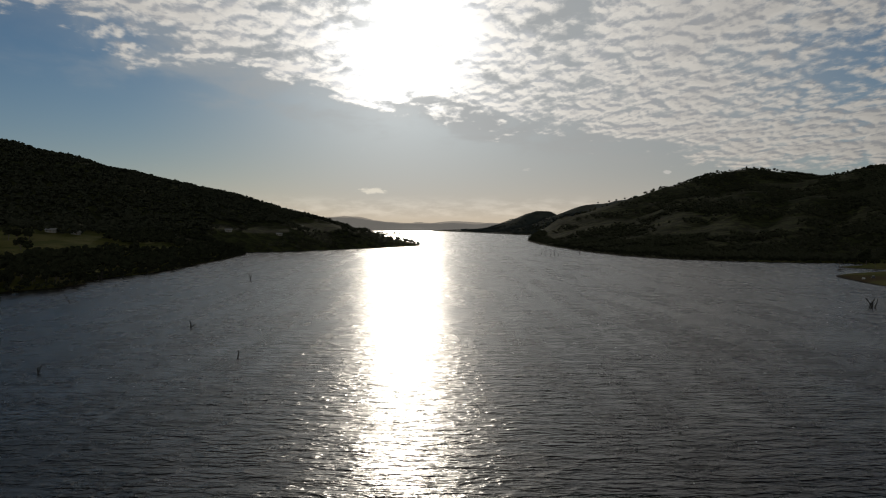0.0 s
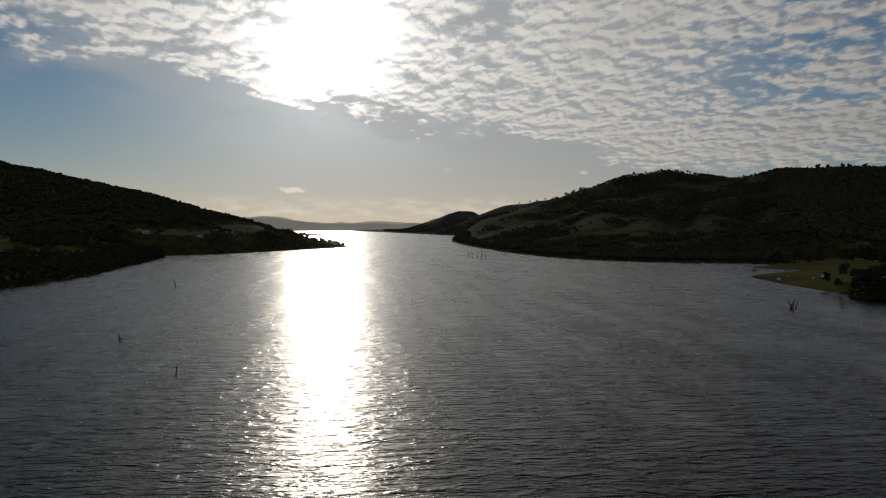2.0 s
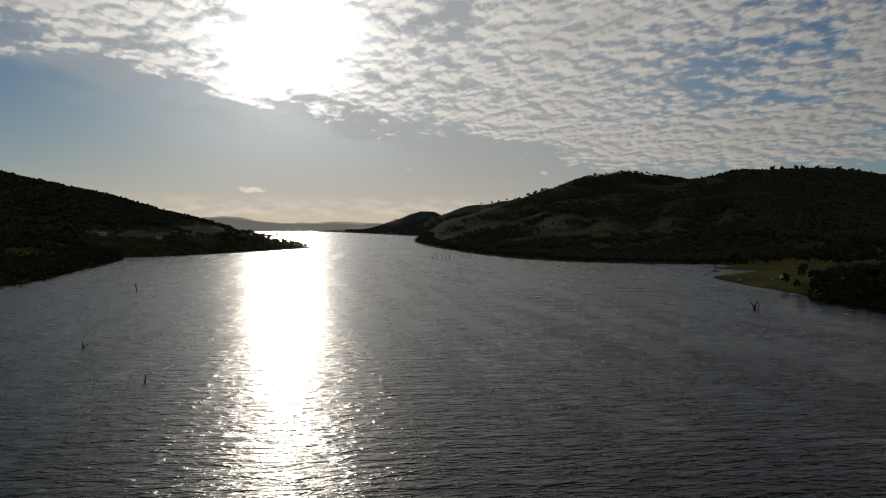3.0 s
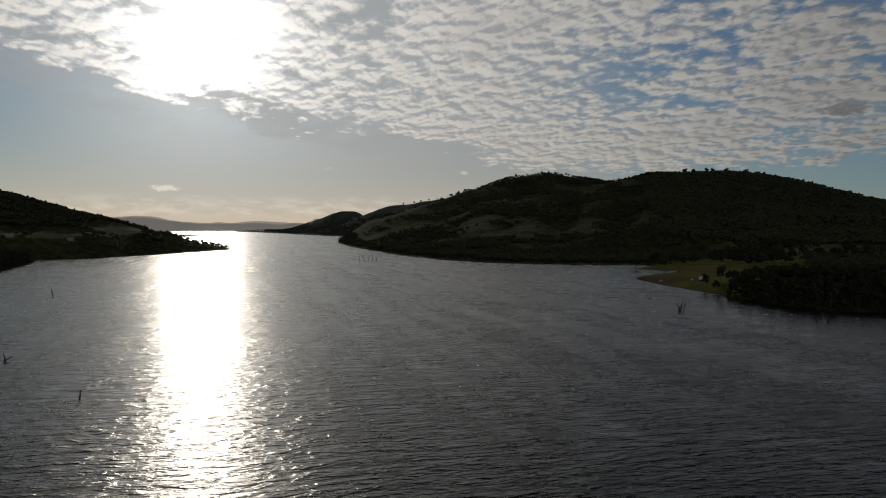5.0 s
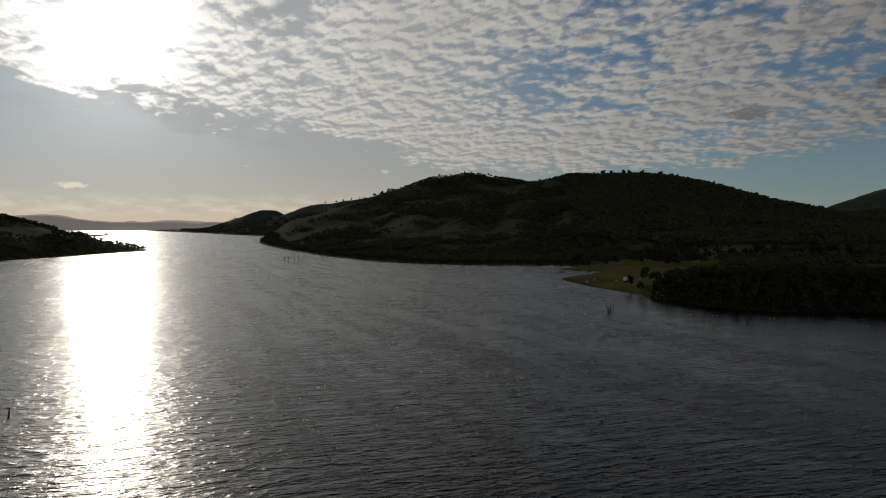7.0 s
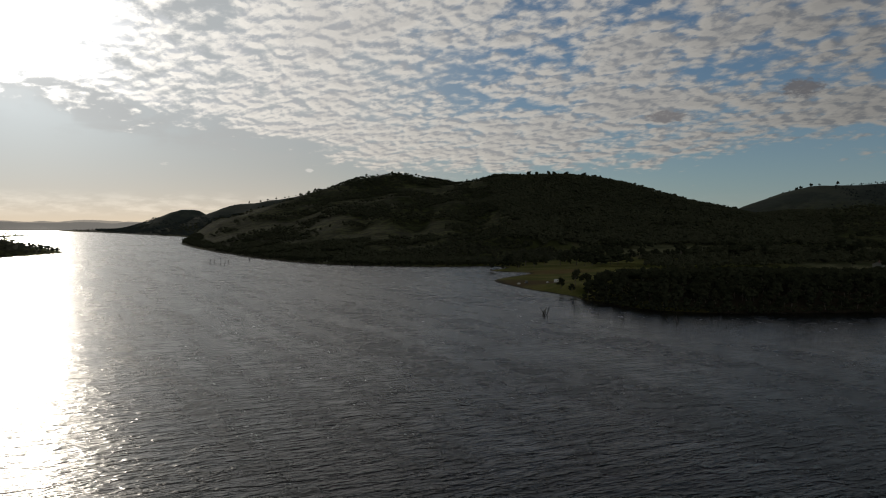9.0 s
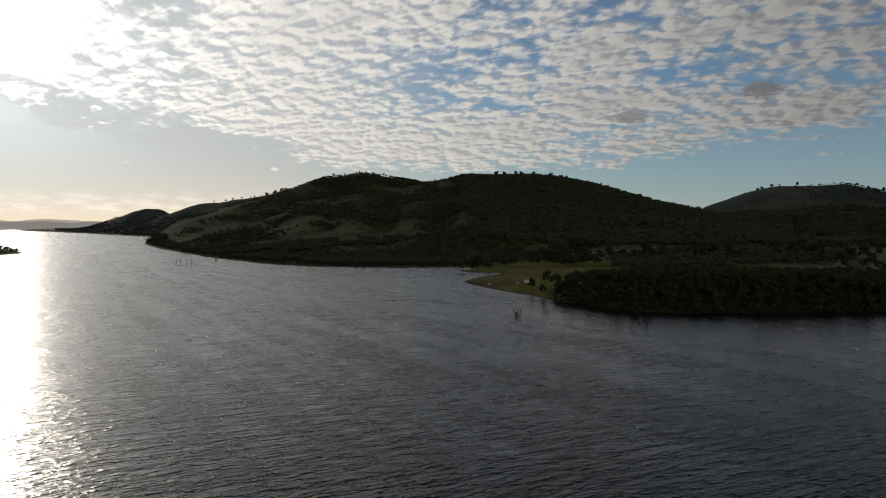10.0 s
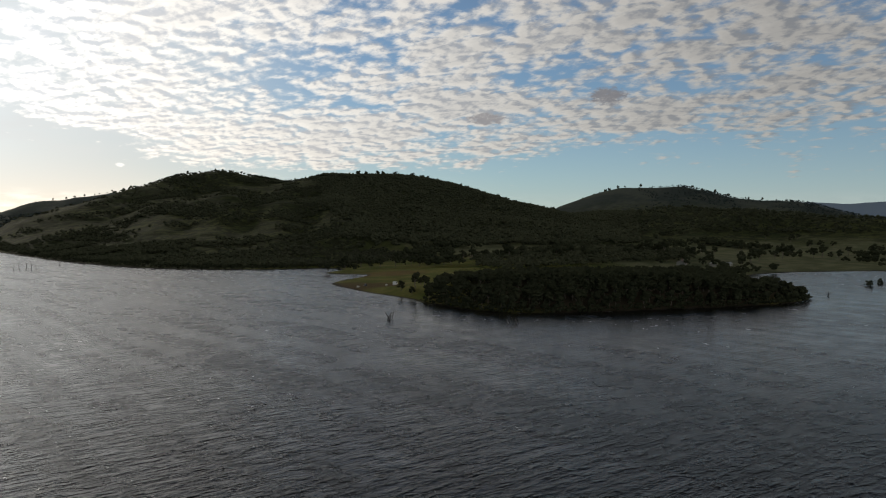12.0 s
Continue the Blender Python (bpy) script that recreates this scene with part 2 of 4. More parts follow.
    lee_w = n.ramp(x, -90.0, -210.0, 1.0, 0.55)
    h = n.math("MULTIPLY", h, n.math("MULTIPLY", n.ramp(lee, 0.0, 1.0, 1.0, 0.62), lee_w))
    # steepest on the open middle of the lake
    mid_lake = n.vmath("LENGTH", n.vmath("SUBTRACT", pos, (30.0, 60.0, 0.0)), out=1)
    h = n.math("MULTIPLY", h, n.ramp(mid_lake, 65.0, 290.0, 1.5, 0.84))
    # calmer under the eastern hill
    under = n.math("MULTIPLY", n.ramp(n.math("ADD", x, n.math("MULTIPLY", y, 0.12)), 130.0, 310.0), n.ramp(y, 340.0, 560.0))
    h = n.math("MULTIPLY", h, n.ramp(under, 0.0, 1.0, 1.0, 0.35))
    bumped(n, b, h, 1.0, 1.0)
    r = n.math("ADD", 0.18, n.math("MULTIPLY", ruffle, 0.14))
    r = n.math("SUBTRACT", r, n.math("MULTIPLY", lee, 0.03))
    n.put(b.inputs["Roughness"], r)
    return m


def ground_material():
    m, n, b = material("pasture")
    pos = n.add("ShaderNodeNewGeometry").outputs["Position"]
    sep = n.add("ShaderNodeSeparateXYZ")
    n.put(sep.inputs[0], pos)
    big = n.noise(pos, 0.006, 4, 0.55, 0.4)
    mid = n.noise(pos, 0.035, 5, 0.6)
    fine = n.noise(pos, 0.6, 4, 0.65)
    # dry hill grass, with scrub and bare patches
    hill = n.mix(n.ramp(big, 0.38, 0.62), (0.050, 0.061, 0.025, 1), (0.088, 0.100, 0.037, 1))
    hill = n.mix(n.ramp(mid, 0.50, 0.66), hill, (0.080, 0.088, 0.044, 1))
    scrub = n.ramp(n.noise(pos, 0.055, 6, 0.7, 0.6), 0.44, 0.55)
    hill = n.mix(n.math("MULTIPLY", scrub, 0.82), hill, (0.028, 0.032, 0.018, 1))
    rock = n.ramp(n.noise(pos, 0.018, 5, 0.65, 0.8), 0.60, 0.72)
    hill = n.mix(n.math("MULTIPLY", rock, 0.3), hill, (0.15, 0.14, 0.10, 1))
    # greener grass on the flats
    flat = n.mix(n.ramp(mid, 0.40, 0.62), (0.098, 0.116, 0.026, 1), (0.170, 0.164, 0.048, 1))
    flat = n.mix(n.ramp(big, 0.56, 0.66), flat, (0.105, 0.078, 0.036, 1))
    dry = n.add("ShaderNodeVectorMath", operation="SUBTRACT")
    n.put(dry.inputs[0], pos)
    dry.inputs[1].default_value = (372.0, 600.0, 2.0)
    dry = n.vmath("LENGTH", n.vmath("MULTIPLY", dry.outputs[0], (0.6, 1.0, 0.0)), out=1)
    dry = n.ramp(n.math("ADD", dry, n.math("MULTIPLY", n.math("SUBTRACT", mid, 0.5), 60.0)), 14.0, 36.0, 0.65, 0.0)
    flat = n.mix(dry, flat, (0.160, 0.094, 0.042, 1))
    # distance haze on the farther ridges, put into the grass as paler blue-grey
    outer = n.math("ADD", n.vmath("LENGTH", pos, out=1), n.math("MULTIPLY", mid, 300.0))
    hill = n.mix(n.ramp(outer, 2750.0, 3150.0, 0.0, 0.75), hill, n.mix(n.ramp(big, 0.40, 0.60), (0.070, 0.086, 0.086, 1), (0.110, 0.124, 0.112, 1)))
    # grey-green grass on the paddocks inland
    flat = n.mix(n.ramp(n.math("ADD", sep.outputs[0], n.math("MULTIPLY", mid, 80.0)), 560.0, 680.0, 0.0, 0.85), flat, n.mix(n.ramp(mid, 0.40, 0.62), (0.105, 0.116, 0.066, 1), (0.165, 0.170, 0.105, 1)))
    # darker brown ground under the wood on the point
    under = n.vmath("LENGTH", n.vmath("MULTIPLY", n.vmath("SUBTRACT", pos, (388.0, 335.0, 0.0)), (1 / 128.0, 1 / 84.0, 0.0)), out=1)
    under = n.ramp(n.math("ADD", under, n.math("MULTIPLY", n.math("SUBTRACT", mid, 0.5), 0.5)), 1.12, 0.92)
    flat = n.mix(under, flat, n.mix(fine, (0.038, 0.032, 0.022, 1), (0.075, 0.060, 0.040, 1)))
    high = n.ramp(n.math("ADD", sep.outputs[2], n.math("MULTIPLY", n.math("SUBTRACT", n.noise(pos, 0.012, 5, 0.6), 0.5), 40.0)), n.ramp(sep.outputs[0], -200.0, 0.0, 22.0, 8.0), n.ramp(sep.outputs[0], -200.0, 0.0, 38.0, 24.0))
    foot = n.math("MULTIPLY", n.ramp(sep.outputs[1], 715.0, 770.0), n.math("MULTIPLY", n.ramp(sep.outputs[0], 0.0, 60.0), n.ramp(sep.outputs[0], 640.0, 520.0)))
    spit = n.math("MULTIPLY", n.ramp(sep.outputs[0], -50.0, -90.0), n.ramp(sep.outputs[1], 780.0, 860.0))
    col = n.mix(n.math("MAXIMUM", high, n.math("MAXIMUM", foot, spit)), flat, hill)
    col = n.mix(n.math("MULTIPLY", n.ramp(fine, 0.4, 0.8), 0.4), col, (0.045, 0.045, 0.022, 1))
    # bare mud and stones on the drawn-down margin
    wet = n.ramp(n.math("ADD", sep.outputs[2], n.math("MULTIPLY", mid, 1.0)), 0.55, 1.15)
    col = n.mix(wet, (0.036, 0.031, 0.024, 1), col)
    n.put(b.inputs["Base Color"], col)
    b.inputs["Roughness"].default_value = 0.95
    b.inputs["Specular IOR Level"].default_value = 0.02
    bumped(n, b, n.math("ADD", fine, n.math("MULTIPLY", mid, 3.0)), 0.6, 0.5)
    return m


def leaf_material(name, dark, light):
    m, n, b = material(name)
    geo = n.add("ShaderNodeNewGeometry")
    info = n.add("ShaderNodeObjectInfo")
    f = n.math("ADD", n.math("MULTIPLY", geo.outputs["Random Per Island"], 0.6), n.math("MULTIPLY", info.outputs["Random"], 0.4))
    f = n.math("ADD", n.math("MULTIPLY", f, 0.7), n.math("MULTIPLY", n.noise(geo.outputs["Position"], 0.5, 3), 0.3))
    n.put(b.inputs["Base Color"], n.mix(f, dark + (1,), light + (1,)))
    b.inputs["Roughness"].default_value = 0.75
    b.inputs["Specular IOR Level"].default_value = 0.0
    return m


def bark_material(name, dark, light):
    m, n, b = material(name)
    pos = n.add("ShaderNodeTexCoord").outputs["Object"]
    mp = n.add("ShaderNodeMapping")
    n.put(mp.inputs["Vector"], pos)
    mp.inputs["Scale"].default_value = (4, 4, 0.6)
    f = n.noise(mp.outputs[0], 2.0, 5, 0.65)
    n.put(b.inputs["Base Color"], n.mix(f, dark + (1,), light + (1,)))
    b.inputs["Roughness"].default_value = 0.9
    bumped(n, b, f, 0.6, 0.05)
    return m


WATER = water_material()
GROUND = ground_material()
LEAF = leaf_material("gum_leaves", (0.020, 0.024, 0.014), (0.050, 0.055, 0.032))
SCRUB = leaf_material("scrub_leaves", (0.036, 0.040, 0.025), (0.078, 0.080, 0.052))
GREY_LEAF = leaf_material("grey_gum_leaves", (0.034, 0.039, 0.024), (0.076, 0.080, 0.048))
FOREST_LEAF = leaf_material("forest_leaves", (0.027, 0.032, 0.021), (0.062, 0.067, 0.044))
# haze over the far woods, put into the leaf colour as a blue-grey tint
HAZED_LEAF = leaf_material("hazed_gum_leaves", (0.038, 0.048, 0.046), (0.074, 0.088, 0.082))
BARK = bark_material("gum_bark", (0.06, 0.045, 0.035), (0.20, 0.17, 0.14))
DEADWOOD = bark_material("drowned_wood", (0.020, 0.018, 0.015), (0.060, 0.054, 0.046))


# ---------------------------------------------------------------- the lie of the land
# shorelines, as a few bends each, in metres
WEST_SHORE = [(-900, -1100), (-760, -500), (-560, -100), (-330, 200), (-250, 330), (-226, 400), (-210, 440), (-222, 482), (-217, 525),
              (-211, 582), (-222, 732), (-236, 905), (-262, 950), (-196, 1009), (-120, 1133), (-48, 1262), (-40, 1330), (-120, 1400),
              (-150, 1640), (-300, 2150), (-210, 2520), (-120, 2800), (-130, 2880), (-280, 2920), (-460, 3100), (-420, 3900), (-520, 4500), (-700, 4950)]
EAST_SHORE = [(500, 4950), (300, 4450), (-60, 4300), (90, 3500), (175, 3123), (290, 2500), (330, 2150), (250, 1900), (196, 1760), (178, 1400),
              (183, 1150), (186, 1040), (212, 870), (242, 800), (311, 738), (375, 726), (378, 690), (338, 655), (356, 618), (346, 600), (282, 548),
              (264, 480), (261, 421), (252, 373), (251, 338), (270, 309), (313, 290), (384, 263), (430, 252), (464, 255), (477, 268), (475, 296),
              (560, 360), (640, 396), (711, 396), (772, 372), (824, 345), (960, 260), (1100, 60), (1150, -300), (900, -800), (700, -1100)]


def bends(points, per=6):
    """A smooth line through a few bends."""
    pts = [Vector(p) for p in points]
    out = []
    for i in range(len(pts) - 1):
        a, b, c, d = pts[max(i - 1, 0)], pts[i], pts[i + 1], pts[min(i + 2, len(pts) - 1)]
        for k in range(per):
            t = k / per
            out.append(0.5 * ((2 * b) + (c - a) * t + (2 * a - 5 * b + 4 * c - d) * t * t + (3 * b - a - 3 * c + d) * t ** 3))
    out.append(pts[-1])
    return np.array([tuple(v) for v in out])


LAKE = np.vstack([bends(WEST_SHORE), bends(EAST_SHORE)])


def seg_distance(x, y, line, closed):
    """Distance to a line, and how far along it the nearest place lies (in points)."""
    best, where = np.full(x.shape, 1e18), np.zeros(x.shape)
    n = len(line)
    for i in range(n if closed else n - 1):
        ax, ay = line[i][:2]
        bx, by = line[(i + 1) % n][:2]
        dx, dy = bx - ax, by - ay
        t = np.clip(((x - ax) * dx + (y - ay) * dy) / max(dx * dx + dy * dy, 1e-9), 0, 1)
        d = (x - ax - t * dx) ** 2 + (y - ay - t * dy) ** 2
        m = d < best
        best[m], where[m] = d[m], (i + t)[m]
    return np.sqrt(best), where


def crest_height(x, y, line, reach):
    """Height of a ridge with the given crest line; lower stretches are narrower, and the ends fall away fast."""
    total = np.zeros(x.shape)
    n = len(line)
    for i in range(n - 1):
        (ax, ay, az), (bx, by, bz) = line[i], line[i + 1]
        dx, dy = bx - ax, by - ay
        size = math.hypot(dx, dy)
        along = ((x - ax) * dx + (y - ay) * dy) / size
        across = ((x - ax) * dy - (y - ay) * dx) / size
        slope_a, slope_b = (az - bz) / size, (bz - az) / size
        before = 3.0 if i == 0 else (2.6 if slope_b > 0.12 else 1.5)
        after = 3.0 if i == n - 2 else (2.6 if slope_a > 0.12 else 1.5)
        over = np.where(along < 0, -along * before, np.where(along > size, (along - size) * after, 0.0))
        top = az + (bz - az) * np.clip(along / size, 0, 1)
        s = np.clip(np.hypot(across, over) / (reach * np.clip(top / 110, 0.45, 1.0)), 0, 2.5)
        total += (top * np.exp(-1.15 * s ** 1.7)) ** 14
    return 0.975 * total ** (1 / 14)


def inside_lake(x, y):
    c = np.zeros(x.shape, bool)
    n = len(LAKE)
    for i in range(n):
        ax, ay = LAKE[i]
        bx, by = LAKE[(i + 1) % n]
        if ay == by:
            continue
        c ^= ((ay > y) != (by > y)) & (x < (bx - ax) * (y - ay) / (by - ay) + ax)
    return c


def smooth_noise(x, y, size, seed):
    """Value noise, -1 to 1, with features of that size."""
    u, v = x / size + seed * 17.3, y / size - seed * 9.1
    i, j = np.floor(u).astype(np.int64), np.floor(v).astype(np.int64)
    a, b = u - i, v - j
    a, b = a * a * (3 - 2 * a), b * b * (3 - 2 * b)

    def h(p, q):
        k = (p * 374761393 + q * 668265263 + seed * 974711) & 0xFFFFFFFF
        k = ((k ^ (k >> 13)) * 1274126177) & 0xFFFFFFFF
        return ((k ^ (k >> 16)) & 0xFFFF) / 32767.5 - 1.0

    return (h(i, j) * (1 - a) + h(i + 1, j) * a) * (1 - b) + (h(i, j + 1) * (1 - a) + h(i + 1, j + 1) * a) * b


def fbm(x, y, size, seed, octaves=4):
    total, amp = np.zeros(x.shape), 1.0
    for k in range(octaves):
        total += amp * smooth_noise(x, y, size, seed + k)
        size, amp = size * 0.5, amp * 0.5
    return total / 1.9


def polar(az, dist, height, x=0.0, y=0.0):
    return (x + dist * math.sin(radians(az)), y + dist * math.cos(radians(az)), height)


# crests: places with their heights, and the reach of the slope on either side
RIDGES = [
    # the long wooded hill on the west
    ([polar(-62, 1500, 250), polar(-42, 1480, 215), polar(-29.9, 1500, 163), polar(-26.7, 1510, 146), polar(-23.2, 1550, 126), polar(-19.6, 1600, 110),
      polar(-15.8, 1650, 89), polar(-12.6, 1730, 66), polar(-9.8, 1850, 38), polar(-8.0, 1930, 20), polar(-6.6, 2000, 8)], 430),
    # the big hill on the east
    ([polar(16, 2215, 58), polar(16.6, 2203, 93), polar(17.3, 2190, 124), polar(19.2, 2146, 157), polar(21.8, 2190, 177), 
      polar(24.3, 2161, 149), polar(25.9, 2088, 133), polar(27.2, 2029, 133), polar(29.4, 2000, 155), polar(33, 2088, 158), 
      polar(36, 2130, 152), polar(38.6, 2153, 119), polar(40.2, 2171, 101), polar(43.4, 2150, 48), polar(45.6, 2098, 52), 
      polar(50, 2016, 61), polar(55, 1908, 70), polar(60, 1750, 66), polar(66, 1700, 52), polar(74, 1800, 44)], 560),
    # spurs of the big hill running down to the water
    ([polar(17.2, 2150, 112), polar(14.4, 1900, 76), polar(11.6, 1600, 30), polar(9.5, 1400, 18), polar(8.5, 1330, 6)], 300),
    ([polar(20.2, 2120, 140), polar(18.6, 1640, 84), polar(16.8, 1200, 26), polar(15.4, 1030, 8)], 250),
    ([polar(23.2, 2120, 140), polar(21.8, 1600, 92), polar(20.6, 1180, 30), polar(20.0, 960, 8)], 250),
    ([polar(27.0, 2010, 118), polar(25.6, 1500, 74), polar(24.6, 1130, 28), polar(24.2, 950, 10)], 260),
    ([polar(30.2, 1980, 130), polar(30.0, 1500, 78), polar(30.6, 1080, 24)], 270),
    ([polar(35.0, 2050, 120), polar(35.4, 1550, 66), polar(36.0, 1150, 20)], 300),
    # the lower ridge behind it
    ([polar(9.2, 3300, 66), polar(10, 3240, 92), polar(11.1, 3180, 114), polar(13, 3120, 126), polar(15.2, 3090, 142),
      polar(18, 3150, 150), polar(26, 3450, 160)], 330),
    # the knoll at the narrows
    ([polar(4.2, 4495, 38), polar(5.6, 4278, 66), polar(6.6, 4132, 92), polar(7.2, 4089, 105), polar(7.8, 4060, 93), 
      polar(8.6, 4031, 73), polar(10, 4060, 76)], 230),
    # the stony hill in the north-east
    ([polar(47.6, 3450, 66), polar(49, 3340, 99), polar(50.4, 3284, 151), polar(51.6, 3257, 177), polar(53.5, 3257, 173), 
      polar(55.6, 3229, 180), polar(57.4, 3174, 148), polar(62.5, 3174, 121), polar(65.2, 3174, 79), polar(68.3, 3174, 52), 
      polar(80, 3174, 43)], 560),
    # land closing the lake behind
    ([(-1500, -1500, 120), (0, -1900, 90), (1400, -1300, 130)], 700),
]
# low rises: place, height, reach
RISES = [((370, 330), 9.0, 70), ((300, 400), 7.0, 60), ((450, 290), 5.0, 50), ((-330, 480), 7.0, 110), ((-420, 760), 9.0, 180),
         ((700, 640), 9.0, 160), ((-190, 1220), 3.0, 120)]


def land(x, y):
    """Height of the ground; below zero it is lake bed."""
    x, y = np.asarray(x, float), np.asarray(y, float)
    d, _ = seg_distance(x, y, LAKE, True)
    d = np.where(inside_lake(x, y), -d, d)
    d = d + 4.5 * fbm(x, y, 45, 3, 3) * np.clip((np.abs(d) + 6) / 20, 0, 1)
    up = np.maximum(d, 0)
    base = 0.9 * (1 - np.exp(-up / 5.0)) + 0.016 * np.minimum(up, 700) + 0.6 * fbm(x, y, 60, 9, 3) * np.clip(up / 60, 0, 1)
    hill = np.zeros(x.shape)
    for crest, reach in RIDGES:
        h = crest_height(x, y, crest, reach)
        hill = (hill ** 14 + h ** 14) ** (1 / 14)
    # gullies and knobs on the slopes, none on the crest lines themselves
    rough = fbm(x, y, 260, 21, 4)
    hill = hill + np.minimum(hill, 40) * 0.15 * rough * np.clip(up / 150, 0, 1)
    # spurs and terraces on the middle of the slopes
    hill = hill + np.clip(hill / 25, 0, 1) * np.clip((130 - hill) / 40, 0, 1) * 8.0 * fbm(x + 0.15 * y, 0.8 * y, 150, 57, 3) * np.clip(up / 250, 0, 1)
    hill = hill + np.clip(hill / 20, 0, 1) * 3.2 * fbm(x, y, 75, 33, 3) * np.clip(up / 80, 0, 1)
    for (cx, cy), h, r in RISES:
        base = base + h * np.exp(-((x - cx) ** 2 + (y - cy) ** 2) / r ** 2) * np.clip(up / 12, 0, 1)
    z = base + np.maximum(hill - 4, 0) * np.clip(up / 60, 0, 1) ** 0.8
    return np.where(d > 0, z, np.maximum(d * 0.12, -6))


def spaced(lo, a, b, hi, fine, grow):
    """Grid lines: even from a to b, ever wider beyond."""
    mid = list(np.arange(a, b + fine / 2, fine))
    left, step = [a], fine
    while left[-1] > lo:
        step *= grow
        left.append(left[-1] - step)
    right, step = [mid[-1]], fine
    while right[-1] < hi:
        step *= grow
        right.append(right[-1] + step)
    return np.array(left[:0:-1] + mid + right[1:])


def grid_object(name, xs, ys, zs, mat):
    gx, gy = np.meshgrid(xs, ys)
    z = zs(gx.ravel(), gy.ravel())
    verts = np.c_[gx.ravel(), gy.ravel(), z]
    nx, ny = len(xs), len(ys)
    i = (np.arange(ny - 1)[:, None] * nx + np.arange(nx - 1)[None, :]).ravel()
    faces = np.c_[i, i + 1, i + nx + 1, i + nx]
    me = bpy.data.meshes.new(name)
    me.from_pydata(verts.tolist(), [], faces.tolist())
    me.polygons.foreach_set("use_smooth", np.ones(len(faces), bool))
    me.materials.append(mat)
    me.update()
    return new(name, me)


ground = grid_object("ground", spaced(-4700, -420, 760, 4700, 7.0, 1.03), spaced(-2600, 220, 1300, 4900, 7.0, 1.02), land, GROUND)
tagged(ground, "grazed green-brown valley sides and lake bed", "ground", kind="structure")


def lake_surface(x, y):
    """Low wind waves."""
    return 0.04 * np.sin(0.9 * y + 0.08 * x + 2 * smooth_noise(x, y, 14, 5)) * np.exp(-(np.hypot(x, y - 60) / 260) ** 2)


water = grid_object("water", spaced(-1500, -160, 200, 1700, 1.2, 1.12), spaced(-1800, 60, 320, 4950, 0.9, 1.10), lake_surface, WATER)
tagged(water, "dark wind-rippled lake water with a band of sun glitter", "water", kind="structure")


# ---------------------------------------------------------------- the far ranges
def far_range(name, dist, knots, seed, mat):
    """A range on the horizon, with a front and a back slope. knots: heading, height."""
    n = 160
    verts, faces = [], []
    for i in range(n):
        az = knots[0][0] + (knots[-1][0] - knots[0][0]) * i / (n - 1)
        a = np.array([az * 60.0])
        h = float(np.interp(az, [k[0] for k in knots], [k[1] for k in knots]))
        h += 5.0 * float(fbm(a, a * 0 + seed, 50, seed, 5)[0]) * min(1.0, h / 25)
        for dd, hh in ((-200, -4), (-70, h * 0.55), (0, h), (140, -4)):
            x, y, _ = polar(az, dist + dd, 0)
            verts.append((x, y, hh))
    for i in range(n - 1):
        for k in range(3):
            a = i * 4 + k
            faces.append((a, a + 4, a + 5, a + 1))
    me = bpy.data.meshes.new(name)
    me.from_pydata(verts, [], faces)
    me.materials.append(mat)
    return tagged(new(name, me), "hazy far-off range on the horizon", "hills", kind="structure")


# haze over the far ranges, put in as a faint glow of their material
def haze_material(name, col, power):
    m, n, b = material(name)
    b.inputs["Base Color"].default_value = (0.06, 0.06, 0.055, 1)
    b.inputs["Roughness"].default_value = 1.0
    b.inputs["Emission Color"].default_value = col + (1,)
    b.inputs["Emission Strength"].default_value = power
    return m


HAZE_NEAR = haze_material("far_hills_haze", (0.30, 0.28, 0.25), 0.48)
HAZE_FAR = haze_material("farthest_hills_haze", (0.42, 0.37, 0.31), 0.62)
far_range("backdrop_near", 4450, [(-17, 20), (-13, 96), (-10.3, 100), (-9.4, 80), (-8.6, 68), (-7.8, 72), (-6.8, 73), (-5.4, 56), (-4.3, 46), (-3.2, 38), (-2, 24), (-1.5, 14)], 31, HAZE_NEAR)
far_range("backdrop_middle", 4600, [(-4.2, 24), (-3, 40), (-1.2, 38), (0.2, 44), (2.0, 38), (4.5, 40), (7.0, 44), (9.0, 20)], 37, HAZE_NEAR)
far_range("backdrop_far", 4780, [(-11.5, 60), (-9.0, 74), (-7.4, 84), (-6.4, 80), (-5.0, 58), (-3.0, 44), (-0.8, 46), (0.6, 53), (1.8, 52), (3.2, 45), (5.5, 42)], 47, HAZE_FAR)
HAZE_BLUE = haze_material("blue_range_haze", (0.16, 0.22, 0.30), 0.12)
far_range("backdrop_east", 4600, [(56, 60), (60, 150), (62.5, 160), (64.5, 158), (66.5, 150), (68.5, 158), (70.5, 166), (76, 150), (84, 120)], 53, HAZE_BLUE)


# ---------------------------------------------------------------- building helpers
def thing(name, label, category, group="", at=None):
    """An Empty at a thing's base, which carries its parts."""
    ob = tagged(new(name), label, category, group)
    ob.empty_display_size = 0.3
    if at is not None:
        ob.matrix_basis = at
    return ob


def part(name, bm, mat, parent, label="", smooth=False):
    me = bpy.data.meshes.new(name)
    bm.normal_update()
    bm.to_mesh(me)
    bm.free()
    me.materials.append(mat)
    if smooth:
        me.polygons.foreach_set("use_smooth", np.ones(len(me.polygons), bool))
    ob = new(name, me)
    ob.parent = parent
    return tagged(ob, label)


